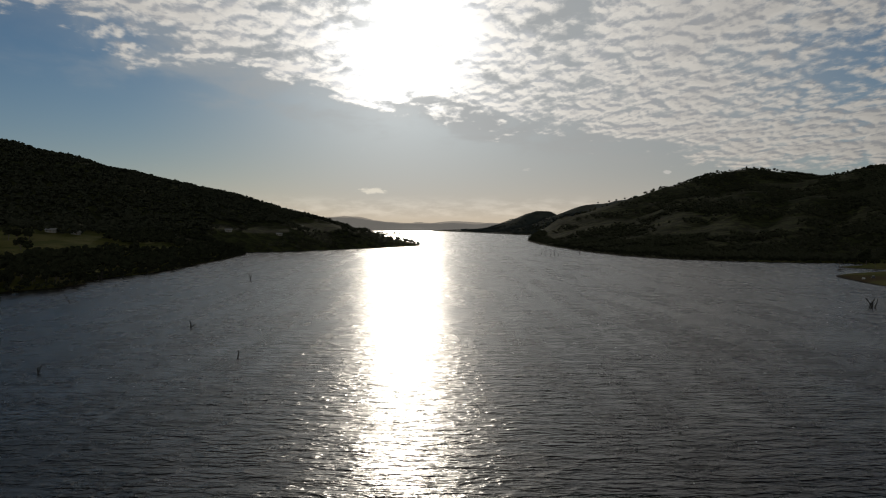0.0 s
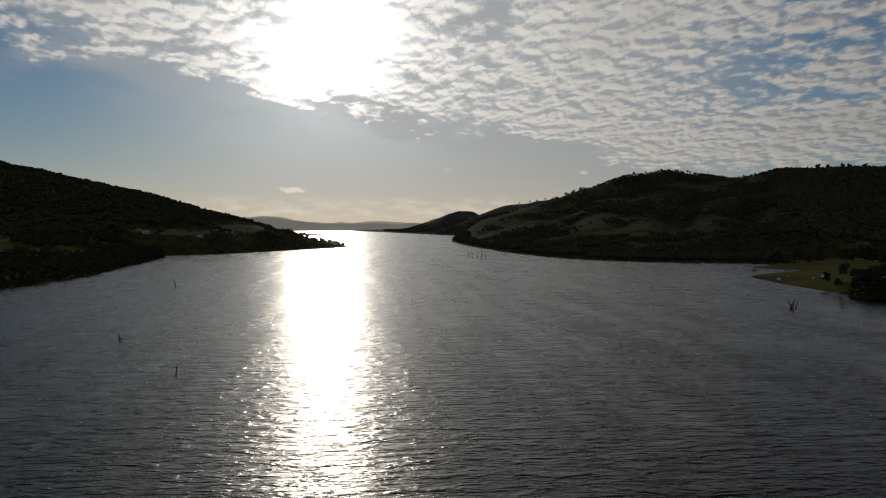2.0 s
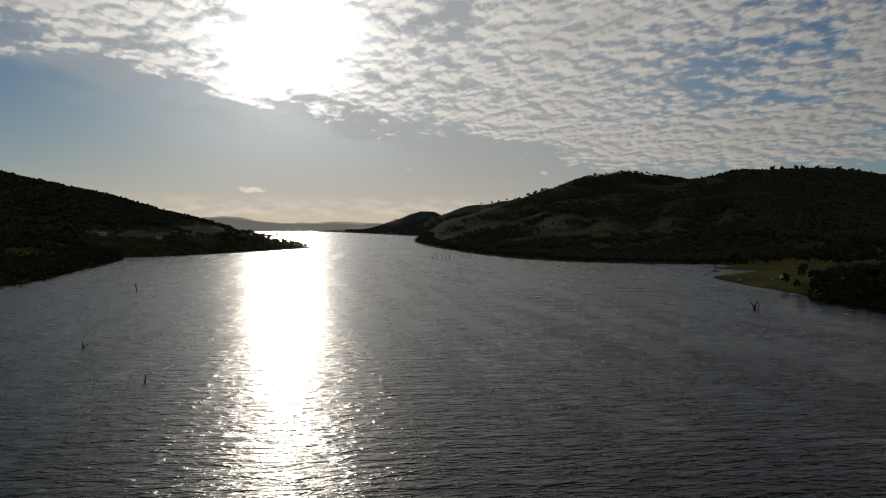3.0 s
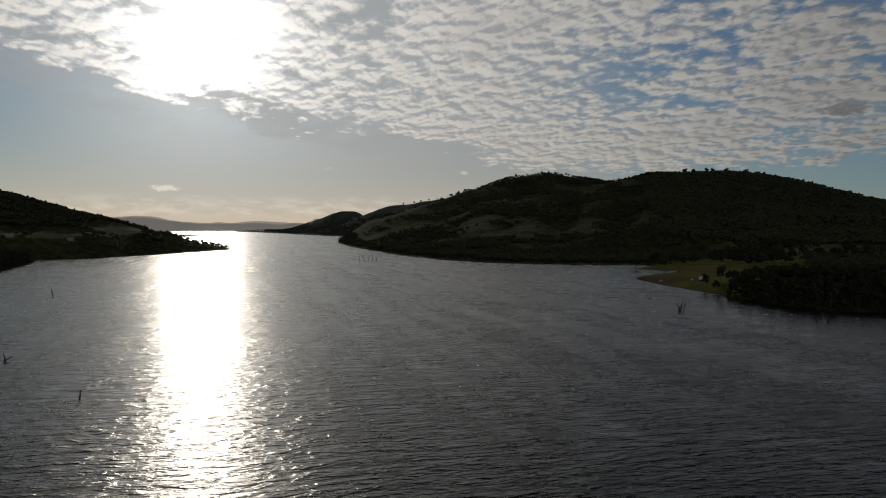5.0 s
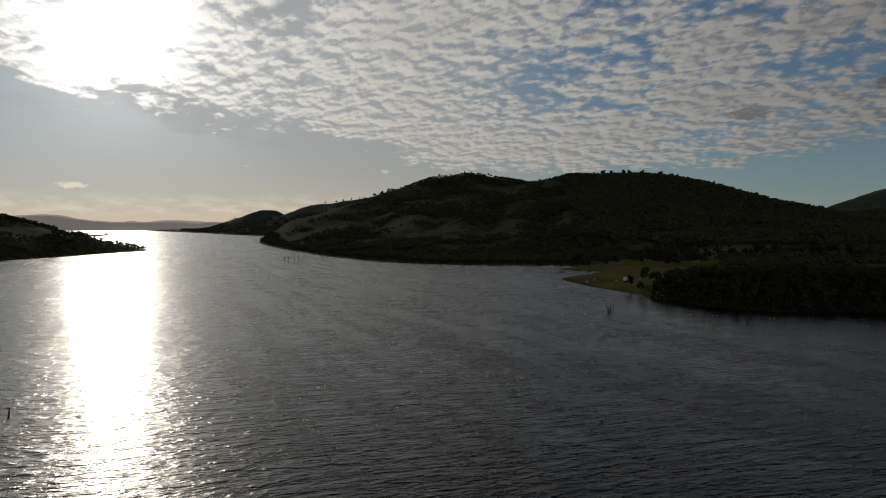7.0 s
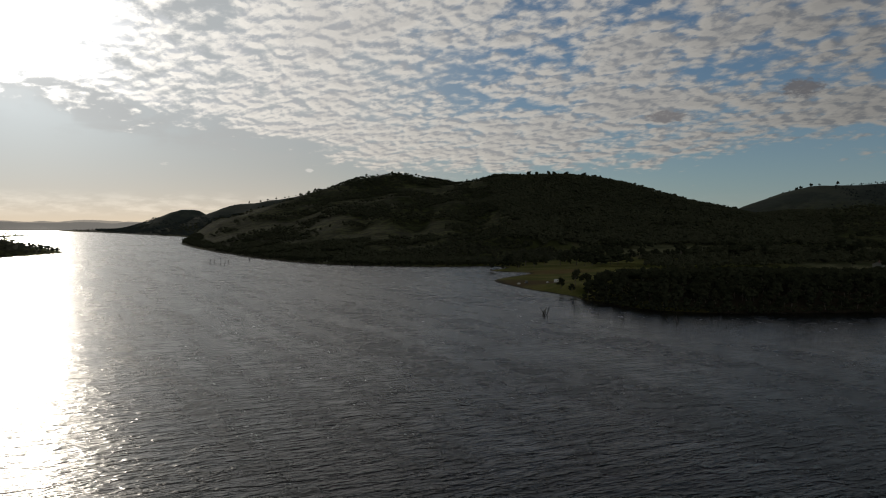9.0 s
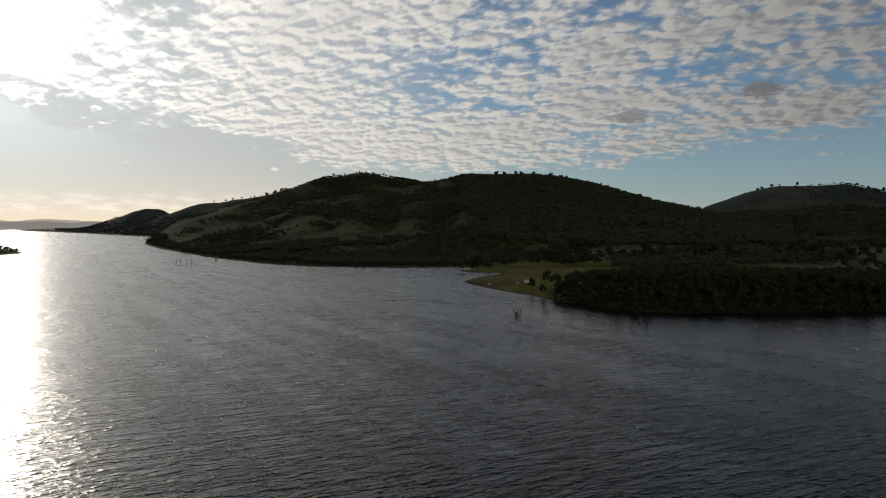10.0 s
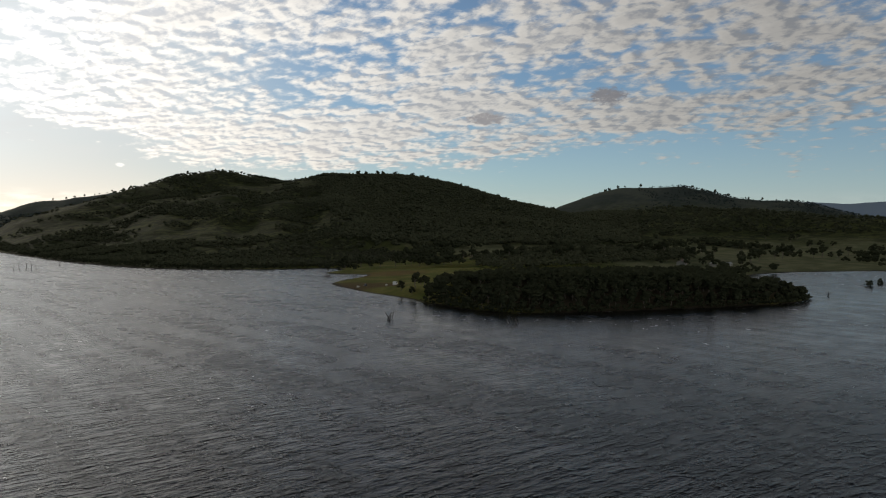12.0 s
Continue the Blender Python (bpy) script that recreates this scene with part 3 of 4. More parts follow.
def tube(bm, points, radii, sides=7):
    """A tapered round limb along bent points."""
    rings = []
    pts = [Vector(p) for p in points]
    for i, (c, r) in enumerate(zip(pts, radii)):
        d = (pts[min(i + 1, len(pts) - 1)] - pts[max(i - 1, 0)]).normalized()
        a = d.orthogonal().normalized()
        b = d.cross(a)
        rings.append([bm.verts.new(c + (a * math.cos(2 * math.pi * k / sides) + b * math.sin(2 * math.pi * k / sides)) * r) for k in range(sides)])
    for p, q in zip(rings, rings[1:]):
        for k in range(sides):
            bm.faces.new((p[k], p[(k + 1) % sides], q[(k + 1) % sides], q[k]))
    bm.faces.new(rings[0][::-1])
    bm.faces.new(rings[-1])


def ground_z(x, y):
    return float(land(np.array([x]), np.array([y]))[0])


def ico(level):
    bm = bmesh.new()
    bmesh.ops.create_icosphere(bm, subdivisions=level, radius=1.0)
    v = np.array([tuple(a.co) for a in bm.verts])
    f = np.array([[a.index for a in p.verts] for p in bm.faces])
    bm.free()
    return v, f


ICO_V, ICO_F = ico(1)
# a plainer lump for trees far off
OCT_V = np.array([(1, 0, 0), (0, 1, 0), (-1, 0, 0), (0, -1, 0), (0, 0, 1), (0, 0, -1)], float)
OCT_F = np.array([(0, 1, 4), (1, 2, 4), (2, 3, 4), (3, 0, 4), (1, 0, 5), (2, 1, 5), (3, 2, 5), (0, 3, 5)])
RNG = np.random.default_rng(11)


# ---------------------------------------------------------------- trees
def crown_mesh(rnd, tall, spread, low, lumps, leaves):
    """Ragged lumps of foliage, heaped into a crown, with loose leaf sprays round them."""
    verts, faces, centres = [], [], []
    half, mid = (tall - low) / 2, (tall + low) / 2
    for j in range(lumps):
        d = Vector((rnd.gauss(0, 1), rnd.gauss(0, 1), rnd.gauss(0, 1))).normalized() * rnd.uniform(0.25, 0.85)
        c = Vector((d.x * spread, d.y * spread, mid + d.z * half))
        centres.append((c, tall * rnd.uniform(0.09, 0.16)))
    for c, size in centres:
        k = len(verts)
        for v in ICO_V:
            g = rnd.uniform(0.62, 1.2)
            verts.append((c.x + v[0] * size * g * 1.15, c.y + v[1] * size * g * 1.15, c.z + v[2] * size * g * 0.85))
        faces += [tuple(int(i) + k for i in f) for f in ICO_F]
    for j in range(leaves):
        c, size = rnd.choice(centres)
        d = Vector((rnd.gauss(0, 1), rnd.gauss(0, 1), rnd.gauss(0, 0.9))).normalized()
        o = c + d * size * rnd.uniform(0.7, 1.5)
        u = Vector((rnd.gauss(0, 1), rnd.gauss(0, 1), rnd.gauss(0, 1))).normalized()
        w = u.orthogonal().normalized()
        s = tall * rnd.uniform(0.014, 0.034)
        k = len(verts)
        verts += [tuple(o - u * s), tuple(o + w * s * 0.6), tuple(o + u * s), tuple(o - w * s * 0.5)]
        faces.append((k, k + 1, k + 2, k + 3))
    me = bpy.data.meshes.new("crown")
    me.from_pydata(verts, [], faces)
    me.materials.append(LEAF)
    return me, centres


def make_tree(seed, tall, spread, low, lumps=20, leaves=420, name="gum_tree", label="", group=""):
    rnd = random.Random(seed)
    tree = thing(name, label, "tree", group)
    me, centres = crown_mesh(rnd, tall, spread, low, lumps, leaves)
    bm = bmesh.new()
    lean = Vector((rnd.uniform(-0.5, 0.5), rnd.uniform(-0.5, 0.5), 0))
    fork = Vector((0, 0, low * 0.8 + 0.8)) + lean
    r = tall * 0.022
    tube(bm, [(0, 0, -0.6), lean * 0.4 + Vector((0, 0, low * 0.4)), fork], [r * 1.5, r * 1.1, r])
    for c, size in sorted(centres, key=lambda q: -q[1])[:5]:
        mid = fork.lerp(c, 0.5) + Vector((rnd.uniform(-0.3, 0.3), rnd.uniform(-0.3, 0.3), 0.3))
        tube(bm, [fork, mid, c], [r * 0.75, r * 0.5, r * 0.22], 5)
    part("trunk", bm, BARK, tree)
    crown = new("crown", me)
    crown.parent = tree
    return tree


TREE_KINDS = [
    dict(tall=9.0, spread=3.2, low=1.6), dict(tall=8.0, spread=3.4, low=1.2), dict(tall=10.0, spread=3.4, low=2.4),
    dict(tall=7.0, spread=3.0, low=0.9), dict(tall=8.6, spread=4.0, low=1.5), dict(tall=6.0, spread=2.9, low=0.6),
]


def plant(places, name, label, group, seed, scale=(0.8, 1.2), kinds=range(6)):
    """Trees of a few forms, turned and sized one by one."""
    rnd = random.Random(seed)
    first = {}
    zs = land(places[:, 0], places[:, 1])
    for (x, y), z in zip(places, zs):
        k = rnd.choice(list(kinds))
        s = rnd.uniform(*scale)
        m = Matrix.LocRotScale((x, y, max(z, 0.0) - 0.1), Euler((0, 0, rnd.uniform(0, 6.28))), (s, s, s * rnd.uniform(0.9, 1.15)))
        if k not in first:
            first[k] = make_tree(seed * 10 + k, name=name, label=label, group=group, **TREE_KINDS[k])
            first[k].matrix_basis = m
            continue
        t = copy_thing(first[k], Matrix.Identity(4))
        t.matrix_basis = m


def spread_out(x0, x1, y0, y1, count, gap, keep, seed, low=0.35):
    """Places at least gap apart, kept where keep(x, y, z) says so."""
    rng = np.random.default_rng(seed)
    x, y = rng.uniform(x0, x1, count), rng.uniform(y0, y1, count)
    z = land(x, y)
    ok = (z > low) & keep(x, y, z)
    chosen, cells = [], {}
    for px, py in zip(x[ok], y[ok]):
        c = (int(px // gap), int(py // gap))
        near = [q for i in (-1, 0, 1) for j in (-1, 0, 1) for q in cells.get((c[0] + i, c[1] + j), ())]
        if all((px - q[0]) ** 2 + (py - q[1]) ** 2 > gap * gap for q in near):
            cells.setdefault(c, []).append((px, py))
            chosen.append((px, py))
    return np.array(chosen)


def line_side(x, y, a, b):
    """Positive on the left of the way from a to b."""
    return (b[0] - a[0]) * (y - a[1]) - (b[1] - a[1]) * (x - a[0])


# ---------------------------------------------------------------- woods
def woodland(name, label, places, size=(6.0, 10.0), lumps=3, sprays=0, mat=SCRUB):
    """Far woods: every tree a few ragged lumps, joined into one mesh."""
    n = len(places)
    z = land(places[:, 0], places[:, 1])
    tall = RNG.uniform(size[0], size[1], n)
    lump_v, lump_f = (ICO_V, ICO_F) if sprays else (OCT_V, OCT_F)
    nv = len(lump_v)
    verts, faces, k = [], [], 0
    for j in range(lumps):
        r = tall * (RNG.uniform(0.15, 0.24, n) if sprays else RNG.uniform(0.26, 0.40, n))
        off = RNG.normal(0, 0.20, (n, 2)) * tall[:, None]
        cz = z + tall * RNG.uniform(0.30, 0.72, n)
        jag = RNG.uniform(0.60, 1.25, (n, nv, 1))
        turn = RNG.uniform(0, 6.283, n)[:, None]
        v = lump_v[None] * jag * r[:, None, None] * np.array([1.15, 1.15, 0.85])
        vx, vy = v[:, :, 0].copy(), v[:, :, 1].copy()
        v[:, :, 0] = vx * np.cos(turn) - vy * np.sin(turn) + (places[:, 0] + off[:, 0])[:, None]
        v[:, :, 1] = vx * np.sin(turn) + vy * np.cos(turn) + (places[:, 1] + off[:, 1])[:, None]
        v[:, :, 2] += cz[:, None]
        verts.append(v.reshape(-1, 3))
        faces.append((lump_f[None] + (np.arange(n) * nv)[:, None, None] + k).reshape(-1, 3))
        k += n * nv
    if sprays:
        # loose leaf sprays round the lumps
        own = np.repeat(np.arange(n), sprays)
        a, q = RNG.uniform(0, 6.283, len(own)), tall[own] * RNG.uniform(0.15, 0.48, len(own))
        c = np.c_[places[own, 0] + q * np.cos(a), places[own, 1] + q * np.sin(a), z[own] + tall[own] * RNG.uniform(0.2, 0.95, len(own))]
        u, w = RNG.normal(0, 1, (len(own), 3)), RNG.normal(0, 1, (len(own), 3))
        size_ = tall[own][:, None] * 0.05
        verts.append(np.stack([c + u * size_ * 0.6, c + w * size_ * 0.6, c - u * size_ * 0.6], 1).reshape(-1, 3))
        faces.append(np.arange(len(own) * 3).reshape(-1, 3) + k)
    me = bpy.data.meshes.new(name)
    me.from_pydata(np.vstack(verts).tolist(), [], np.vstack(faces).tolist())
    me.materials.append(mat)
    return tagged(new(name, me), label, "woods", kind="stuff")


def sown(x0, x1, y0, y1, count, keep):
    """Places strewn over a stretch of the plan, kept where keep(x, y, z) says so."""
    x, y = RNG.uniform(x0, x1, count), RNG.uniform(y0, y1, count)
    z = land(x, y)
    m = (z > 1.2) & keep(x, y, z)
    return np.c_[x, y][m]


def chance(x, lo, hi):
    return RNG.uniform(lo, hi, x.shape)


def bearing(x, y):
    """Degrees clockwise from +y."""
    return np.degrees(np.arctan2(x, y))


def split_wood(places, x, y, singles):
    """The trees nearest a place on the plan, and the rest."""
    order = np.argsort(np.hypot(places[:, 0] - x, places[:, 1] - y))
    return places[order[:singles]], places[order[singles:]]


def cleared(x, y):
    """Paddocks and glades on the western side, kept free of trees."""
    m = (x > -560) & (line_side(x, y, (-560, 800), (-268, 738)) < 0) & (line_side(x, y, (-268, 738), (-345, 610)) < 0) & (y > 585)
    for gx, gy, r in ((-276, 748, 22), (-281, 880, 26), (-266, 993, 30), (-244, 1089, 34), (-198, 1204, 42), (-160, 1262, 30), (-300, 1060, 24)):
        m |= np.hypot(x - gx, (y - gy) * 0.6) < r
    return m


# the wooded point on the east shore
point_wood = spread_out(245, 660, 240, 520, 20000, 5.6, lambda x, y, z: (line_side(x, y, (248, 390), (420, 512)) < 0) & (line_side(x, y, (420, 512), (660, 405)) < 0) & ((x < 465) | (y > 310)), 3)
front, rest = split_wood(point_wood, 150, 120, 170)
plant(front, "gum_tree", "dark dense eucalypt on the wooded point", "trees on the wooded point", 3)
woodland("woods", "crowded eucalypts behind the edge of the wooded point", rest, (6.5, 9.5), 9, 40, LEAF)
# low growth along its waterline
edge_growth = spread_out(240, 500, 235, 420, 30000, 2.3, lambda x, y, z: (z < 1.5) & (line_side(x, y, (248, 390), (420, 512)) < 0) & (x < 474), 13, -0.3)
woodland("shrubs", "low dark shrubs along the waterline", edge_growth, (2.6, 4.8), 4, 8, LEAF)
edge_growth = spread_out(170, 400, 690, 1250, 30000, 4.6, lambda x, y, z: (z < 2.2), 15, 0.1)
woodland("shrubs", "low dark shrubs along the foot of the eastern hill", edge_growth, (2.6, 5.0), 2, 0, LEAF)
# the tree belt on the west shore
west_belt = spread_out(-420, -195, 300, 960, 12000, 6.0, lambda x, y, z: (x > -300 - 0.10 * (y - 400) + 25 * fbm(x, y, 60, 44, 2)) & ~cleared(x, y), 4)
front, rest = split_wood(west_belt, -100, 330, 85)
plant(front, "gum_tree", "dark shoreline eucalypt on the western bank", "trees on the west bank", 4)
woodland("woods", "belt of dark eucalypts along the western bank", rest, (5.5, 9.5), 7, 20, LEAF)
edge_growth = spread_out(-320, -190, 300, 960, 40000, 2.6, lambda x, y, z: (z < 1.5), 14, -0.2)
woodland("shrubs", "low dark shrubs along the western waterline", edge_growth, (2.4, 4.6), 4, 8, LEAF)
# the low spit on the west side, with thin trees to its tip
spit_wood = spread_out(-300, -36, 960, 1420, 6000, 7.5, lambda x, y, z: (fbm(x, y, 60, 46, 2) > -0.3) & ~cleared(x, y), 5)
front, rest = split_wood(spit_wood, -40, 1300, 36)
plant(front, "gum_tree", "low tree on the sunlit western spit", "trees on the west spit", 5, (0.6, 0.85))
woodland("woods", "low trees on the western spit", rest, (4.5, 8.0), 5, 8)


woodland("woods", "dense dark eucalypt forest on the western hill",
         sown(-1250, -120, 640, 2050, 26000, lambda x, y, z: ((z > 24 + 6 * fbm(x, y, 120, 4, 2)) | ((fbm(x, y, 60, 6, 3) > 0.3) & (y > 930))) & ~cleared(x, y)), (5.5, 8.5), 3, 0, FOREST_LEAF)
# the eastern hill: grass and clumps on the spurs nearer the narrows, dense forest farther along
woodland("woods", "dense dark eucalypt forest on the eastern hill",
         sown(420, 1900, 760, 2200, 46000, lambda x, y, z: (bearing(x, y) + 5 * fbm(x, y, 220, 14, 3) > 29.0) & (bearing(x, y) < 52) & (z > 14)
              & (fbm(x, y, 130, 16, 3) + 0.7 > chance(x, 0.0, 0.5))), (6.0, 9.5), 3, 0, GREY_LEAF)
woodland("woods", "clumps of trees in the folds of the grassy spurs",
         sown(180, 1150, 740, 2200, 42000, lambda x, y, z: (bearing(x, y) < 31) & (fbm(x, y, 150, 58, 3) * 0.35 + fbm(x, y, 55, 18, 3) > chance(x, -0.08, 0.46))),
         (5.0, 8.0), 2, 0, GREY_LEAF)
woodland("woods", "low wooded shore along the foot of the eastern hill",
         sown(180, 460, 700, 1750, 15000, lambda x, y, z: (z < np.where(y > 1000, 13, 6) + 14 * fbm(x, y, 110, 77, 3)) & (fbm(x, y, 50, 17, 2) > -0.2)), (3.5, 6.5), 3, 0, GREY_LEAF)
woodland("woods", "thin woods on the far shores",
         sown(-700, 1000, 1750, 4300, 12000, lambda x, y, z: ((z < 40) | (y < 1950)) & (fbm(x, y, 180, 24, 3) > chance(x, -0.1, 0.7))), (5.0, 9.0), 3, 0, GREY_LEAF)
woodland("woods", "dark wooded slopes beyond the valley fields",
         sown(1000, 3100, 500, 2300, 26000, lambda x, y, z: (z > 30) & (bearing(x, y) > 47) & (np.hypot(x, y) < 2650) & (fbm(x, y, 200, 27, 3) > chance(x, -0.7, 0.2))), (6.5, 10.0), 2, 0, GREY_LEAF)
woodland("woods", "eucalypts scattered over the stony hill, tinted blue-grey for haze",
         sown(1900, 3100, 900, 2400, 9000, lambda x, y, z: (z > 30) & (np.hypot(x, y) > 2650) & (bearing(x, y) + 4 * fbm(x, y, 150, 5, 2) > 52.5) & (fbm(x, y, 160, 28, 3) > chance(x, -0.3, 0.5))), (6.0, 10.0), 2, 0, HAZED_LEAF)
woodland("woods", "trees and thickets along the far side of the bay",
         spread_out(600, 1150, 250, 560, 3000, 9.0, lambda x, y, z: (z < 5.5) & (fbm(x, y, 45, 61, 2) > 0.34), 62), (7.5, 13.0), 7, 12, LEAF)
woodland("woods", "belts of trees along the foot of the eastern hills",
         sown(420, 1150, 560, 900, 3000, lambda x, y, z: fbm(x, y, 70, 71, 3) > 0.26 + chance(x, 0.0, 0.25)), (8.0, 14.0), 6, 10, LEAF)
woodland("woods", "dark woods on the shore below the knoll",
         sown(100, 900, 1750, 4200, 16000, lambda x, y, z: (z < 60) & (bearing(x, y) < 13) & (fbm(x, y, 150, 91, 3) > chance(x, -0.5, 0.3))), (6.0, 10.0), 2, 0, HAZED_LEAF)
woodland("woods", "low dark woods on the rise behind the wooded point",
         sown(470, 1000, 440, 860, 5200, lambda x, y, z: (line_side(x, y, (440, 545), (720, 500)) > 0) & (line_side(x, y, (440, 545), (560, 700)) < 0)
              & (line_side(x, y, (560, 720), (900, 690)) < 0) & (line_side(x, y, (720, 500), (900, 640)) > 0) & (fbm(x, y, 60, 95, 3) > chance(x, -0.55, 0.1))), (5.0, 9.0), 5, 8, GREY_LEAF)
woodland("woods", "scrub running from the hill down to the shore",
         sown(330, 560, 690, 900, 1500, lambda x, y, z: (line_side(x, y, (395, 705), (560, 770)) > 0) & (fbm(x, y, 40, 97, 3) > chance(x, -0.6, 0.2))), (3.5, 7.0), 4, 6)


# ---------------------------------------------------------------- paddock trees and bushes
def lone_trees(spots, name, label, group, seed, scale):
    plant(np.array(spots, float), name, label, group, seed, scale)


# big single trees in the grass of the eastern flat
FLAT_TREES = [(718, 577), (746, 586), (762, 585), (761, 572), (859, 583), (902, 590), (974, 594), (1247, 703), (1237, 653), (1281, 663), (1185, 597),
              (1209, 592), (1224, 577), (1075, 490), (865, 486), (904, 497), (951, 511), (761, 459), (825, 484), (959, 484), (985, 485)]
lone_trees(FLAT_TREES, "paddock_tree", "round-headed shade tree alone in a grazed paddock", "trees in the paddocks", 21, (1.7, 2.3))
FARM_TREES = [(989, 476), (993, 467), (1105, 470), (1146, 475), (756, 530), (706, 511), (677, 510), (675, 561), (649, 580), (630, 585), (678, 466), (704, 438),
              (935, 399), (694, 470), (655, 470), (640, 492), (722, 448)]
lone_trees(FARM_TREES, "farm_tree", "dense dark tree sheltering a farmhouse", "trees about the farm", 27, (1.3, 1.8))
# clumps at the neck of the grassy spit
NECK_TREES = [(433, 674), (445, 675), (446, 664), (448, 653), (459, 654), (463, 646), (471, 640), (474, 632), (485, 654), (469, 687), (455, 697), (403, 694),
              (400, 672), (417, 680), (382, 693), (520, 666), (533, 666), (547, 659), (557, 650), (563, 638), (586, 639), (632, 607), (612, 611)]
lone_trees(NECK_TREES, "paddock_tree", "dark spreading tree at the neck of the grassy spit", "trees behind the spit", 22, (1.35, 1.95))
lone_trees([(336, 649), (352, 655), (361, 640), (303, 452), (309, 462), (292, 446), (282, 428), (272, 425), (264, 418), (268, 436)], "small_tree",
           "small dark tree on the green spit", "small trees on the spit", 23, (0.6, 1.05))
lone_trees([(-386, 696), (-391, 690), (-380, 700), (-372, 690), (-352, 640), (-340, 628)], "paddock_tree", "dark shade tree in the paddock above the west bank",
           "trees in the west paddock", 29, (1.2, 1.7))
# bushes standing in the shallows of the bay
for k, (x, y) in enumerate([(612, 276), (640, 279)]):
    t = make_tree(240 + k, 6.8 - 0.4 * k, 4.3, -0.6, 22, 420, "flooded_tree", "round green tree standing in flooded shallows", "trees standing in the bay")
    t.matrix_basis = pose(x, y, min(ground_z(x, y), 0) * 0.2)
# trees along the crest of the big hill and the ridge behind
CREST = [(19.0, 1475), (19.6, 1478), (20.4, 1485), (21.5, 1500), (22.0, 1502), (23.3, 1490), (24.6, 1475), (25.6, 1440), (26.4, 1410), (28.3, 1380), (28.8, 1376),
         (29.2, 1372), (30.2, 1385), (31.0, 1405)]
lone_trees([polar(a, 1.46 * d + 4, 0)[:2] for a, d in CREST], "hilltop_tree", "small tree standing alone on the bare hilltop", "trees along the hilltop", 25, (0.7, 1.25))
# bigger ones along its long eastern shoulder, and on the stony hill


def along_crest(crest, azimuths, back=3.0):
    """Places on a crest line at the given bearings."""
    az = [math.degrees(math.atan2(p[0], p[1])) for p in crest]
    far = [math.hypot(p[0], p[1]) for p in crest]
    return [polar(a, float(np.interp(a, az, far)) + back, 0)[:2] for a in azimuths]


SHOULDER = [31.6, 32.2, 33.1, 33.5, 34.4, 35.3, 35.7, 36.4, 36.8, 37.0, 37.6, 38.3, 38.5, 39.3, 39.5, 40.3, 40.9, 41.2, 42.0, 42.7, 43.6, 44.4, 45.0, 45.4, 46.1]
lone_trees(along_crest(RIDGES[1][0], SHOULDER), "skyline_tree", "full-crowned eucalypt on the wooded skyline", "trees along the eastern shoulder", 31, (1.9, 2.6))
STONY = [48.7, 49.2, 49.5, 49.9, 50.3, 50.6, 51.2, 51.7, 52.8, 56.4, 57.0, 57.9, 58.8, 60.1, 61.0]
lone_trees(along_crest(RIDGES[-2][0], STONY), "skyline_tree", "far small tree on the rim of the stony hill", "trees on the stony hill", 32, (1.7, 2.4))
RIDGE_TREES = [(10.4, 2140), (11.4, 2112), (12.2, 2098), (12.7, 2088), (13.3, 2078), (13.9, 2072), (14.2, 2070), (14.7, 2064), (15.0, 2062), (9.4, 2200)]
lone_trees([polar(a, 1.5 * d + 6, 0)[:2] for a, d in RIDGE_TREES], "hilltop_tree", "small tree on the skyline of the lower ridge", "trees along the ridge", 26, (0.9, 1.45))


# ---------------------------------------------------------------- drowned trees
def dead_tree(x, y, stems, label, name="dead_tree", group="drowned trees in the lake", seed=1):
    """Bare stems in the water. Each stem: height, lean x, lean y, thickness, twigs."""
    rnd = random.Random(seed)
    bed = min(ground_z(x, y), -0.3)
    tree = thing(name, label, "dead tree", group, pose(x, y, 0))
    for k, (h, lx, ly, r, twigs) in enumerate(stems):
        bm = bmesh.new()
        pts, rad = [], []
        bend = Vector((rnd.uniform(-0.12, 0.12), rnd.uniform(-0.12, 0.12), 0)) * h
        for i in range(6):
            t = i / 5
            z = bed if i == 0 else h * (i - 1) / 4
            u = max(0.0, z / h)
            pts.append(Vector((lx * u + bend.x * math.sin(3.1 * u), ly * u + bend.y * math.sin(2.6 * u), z)))
            rad.append(1.6 * r * (1.15 - 0.80 * t))
        base = Vector((0.35 * k * math.cos(k * 2.1), 0.35 * k * math.sin(k * 2.1), 0))
        pts = [p + base for p in pts]
        tube(bm, pts, rad)
        stem = part("stem" if k else "trunk", bm, DEADWOOD, tree)
        for j in range(twigs):
            t = rnd.uniform(0.35, 0.95)
            i = min(int(t * 5), 4)
            o = pts[i].lerp(pts[i + 1], t * 5 - i)
            a = rnd.uniform(0, 6.28)
            length = h * rnd.uniform(0.18, 0.42)
            d = Vector((math.cos(a), math.sin(a), rnd.uniform(0.2, 1.1))).normalized()
            bm = bmesh.new()
            mid = o + d * length * 0.5 + Vector((rnd.uniform(-0.1, 0.1), rnd.uniform(-0.1, 0.1), 0.06)) * length
            tube(bm, [o, mid, o + d * length], [r * 0.8, r * 0.55, r * 0.25], 5)
            part("branch", bm, DEADWOOD, stem)
    return tree


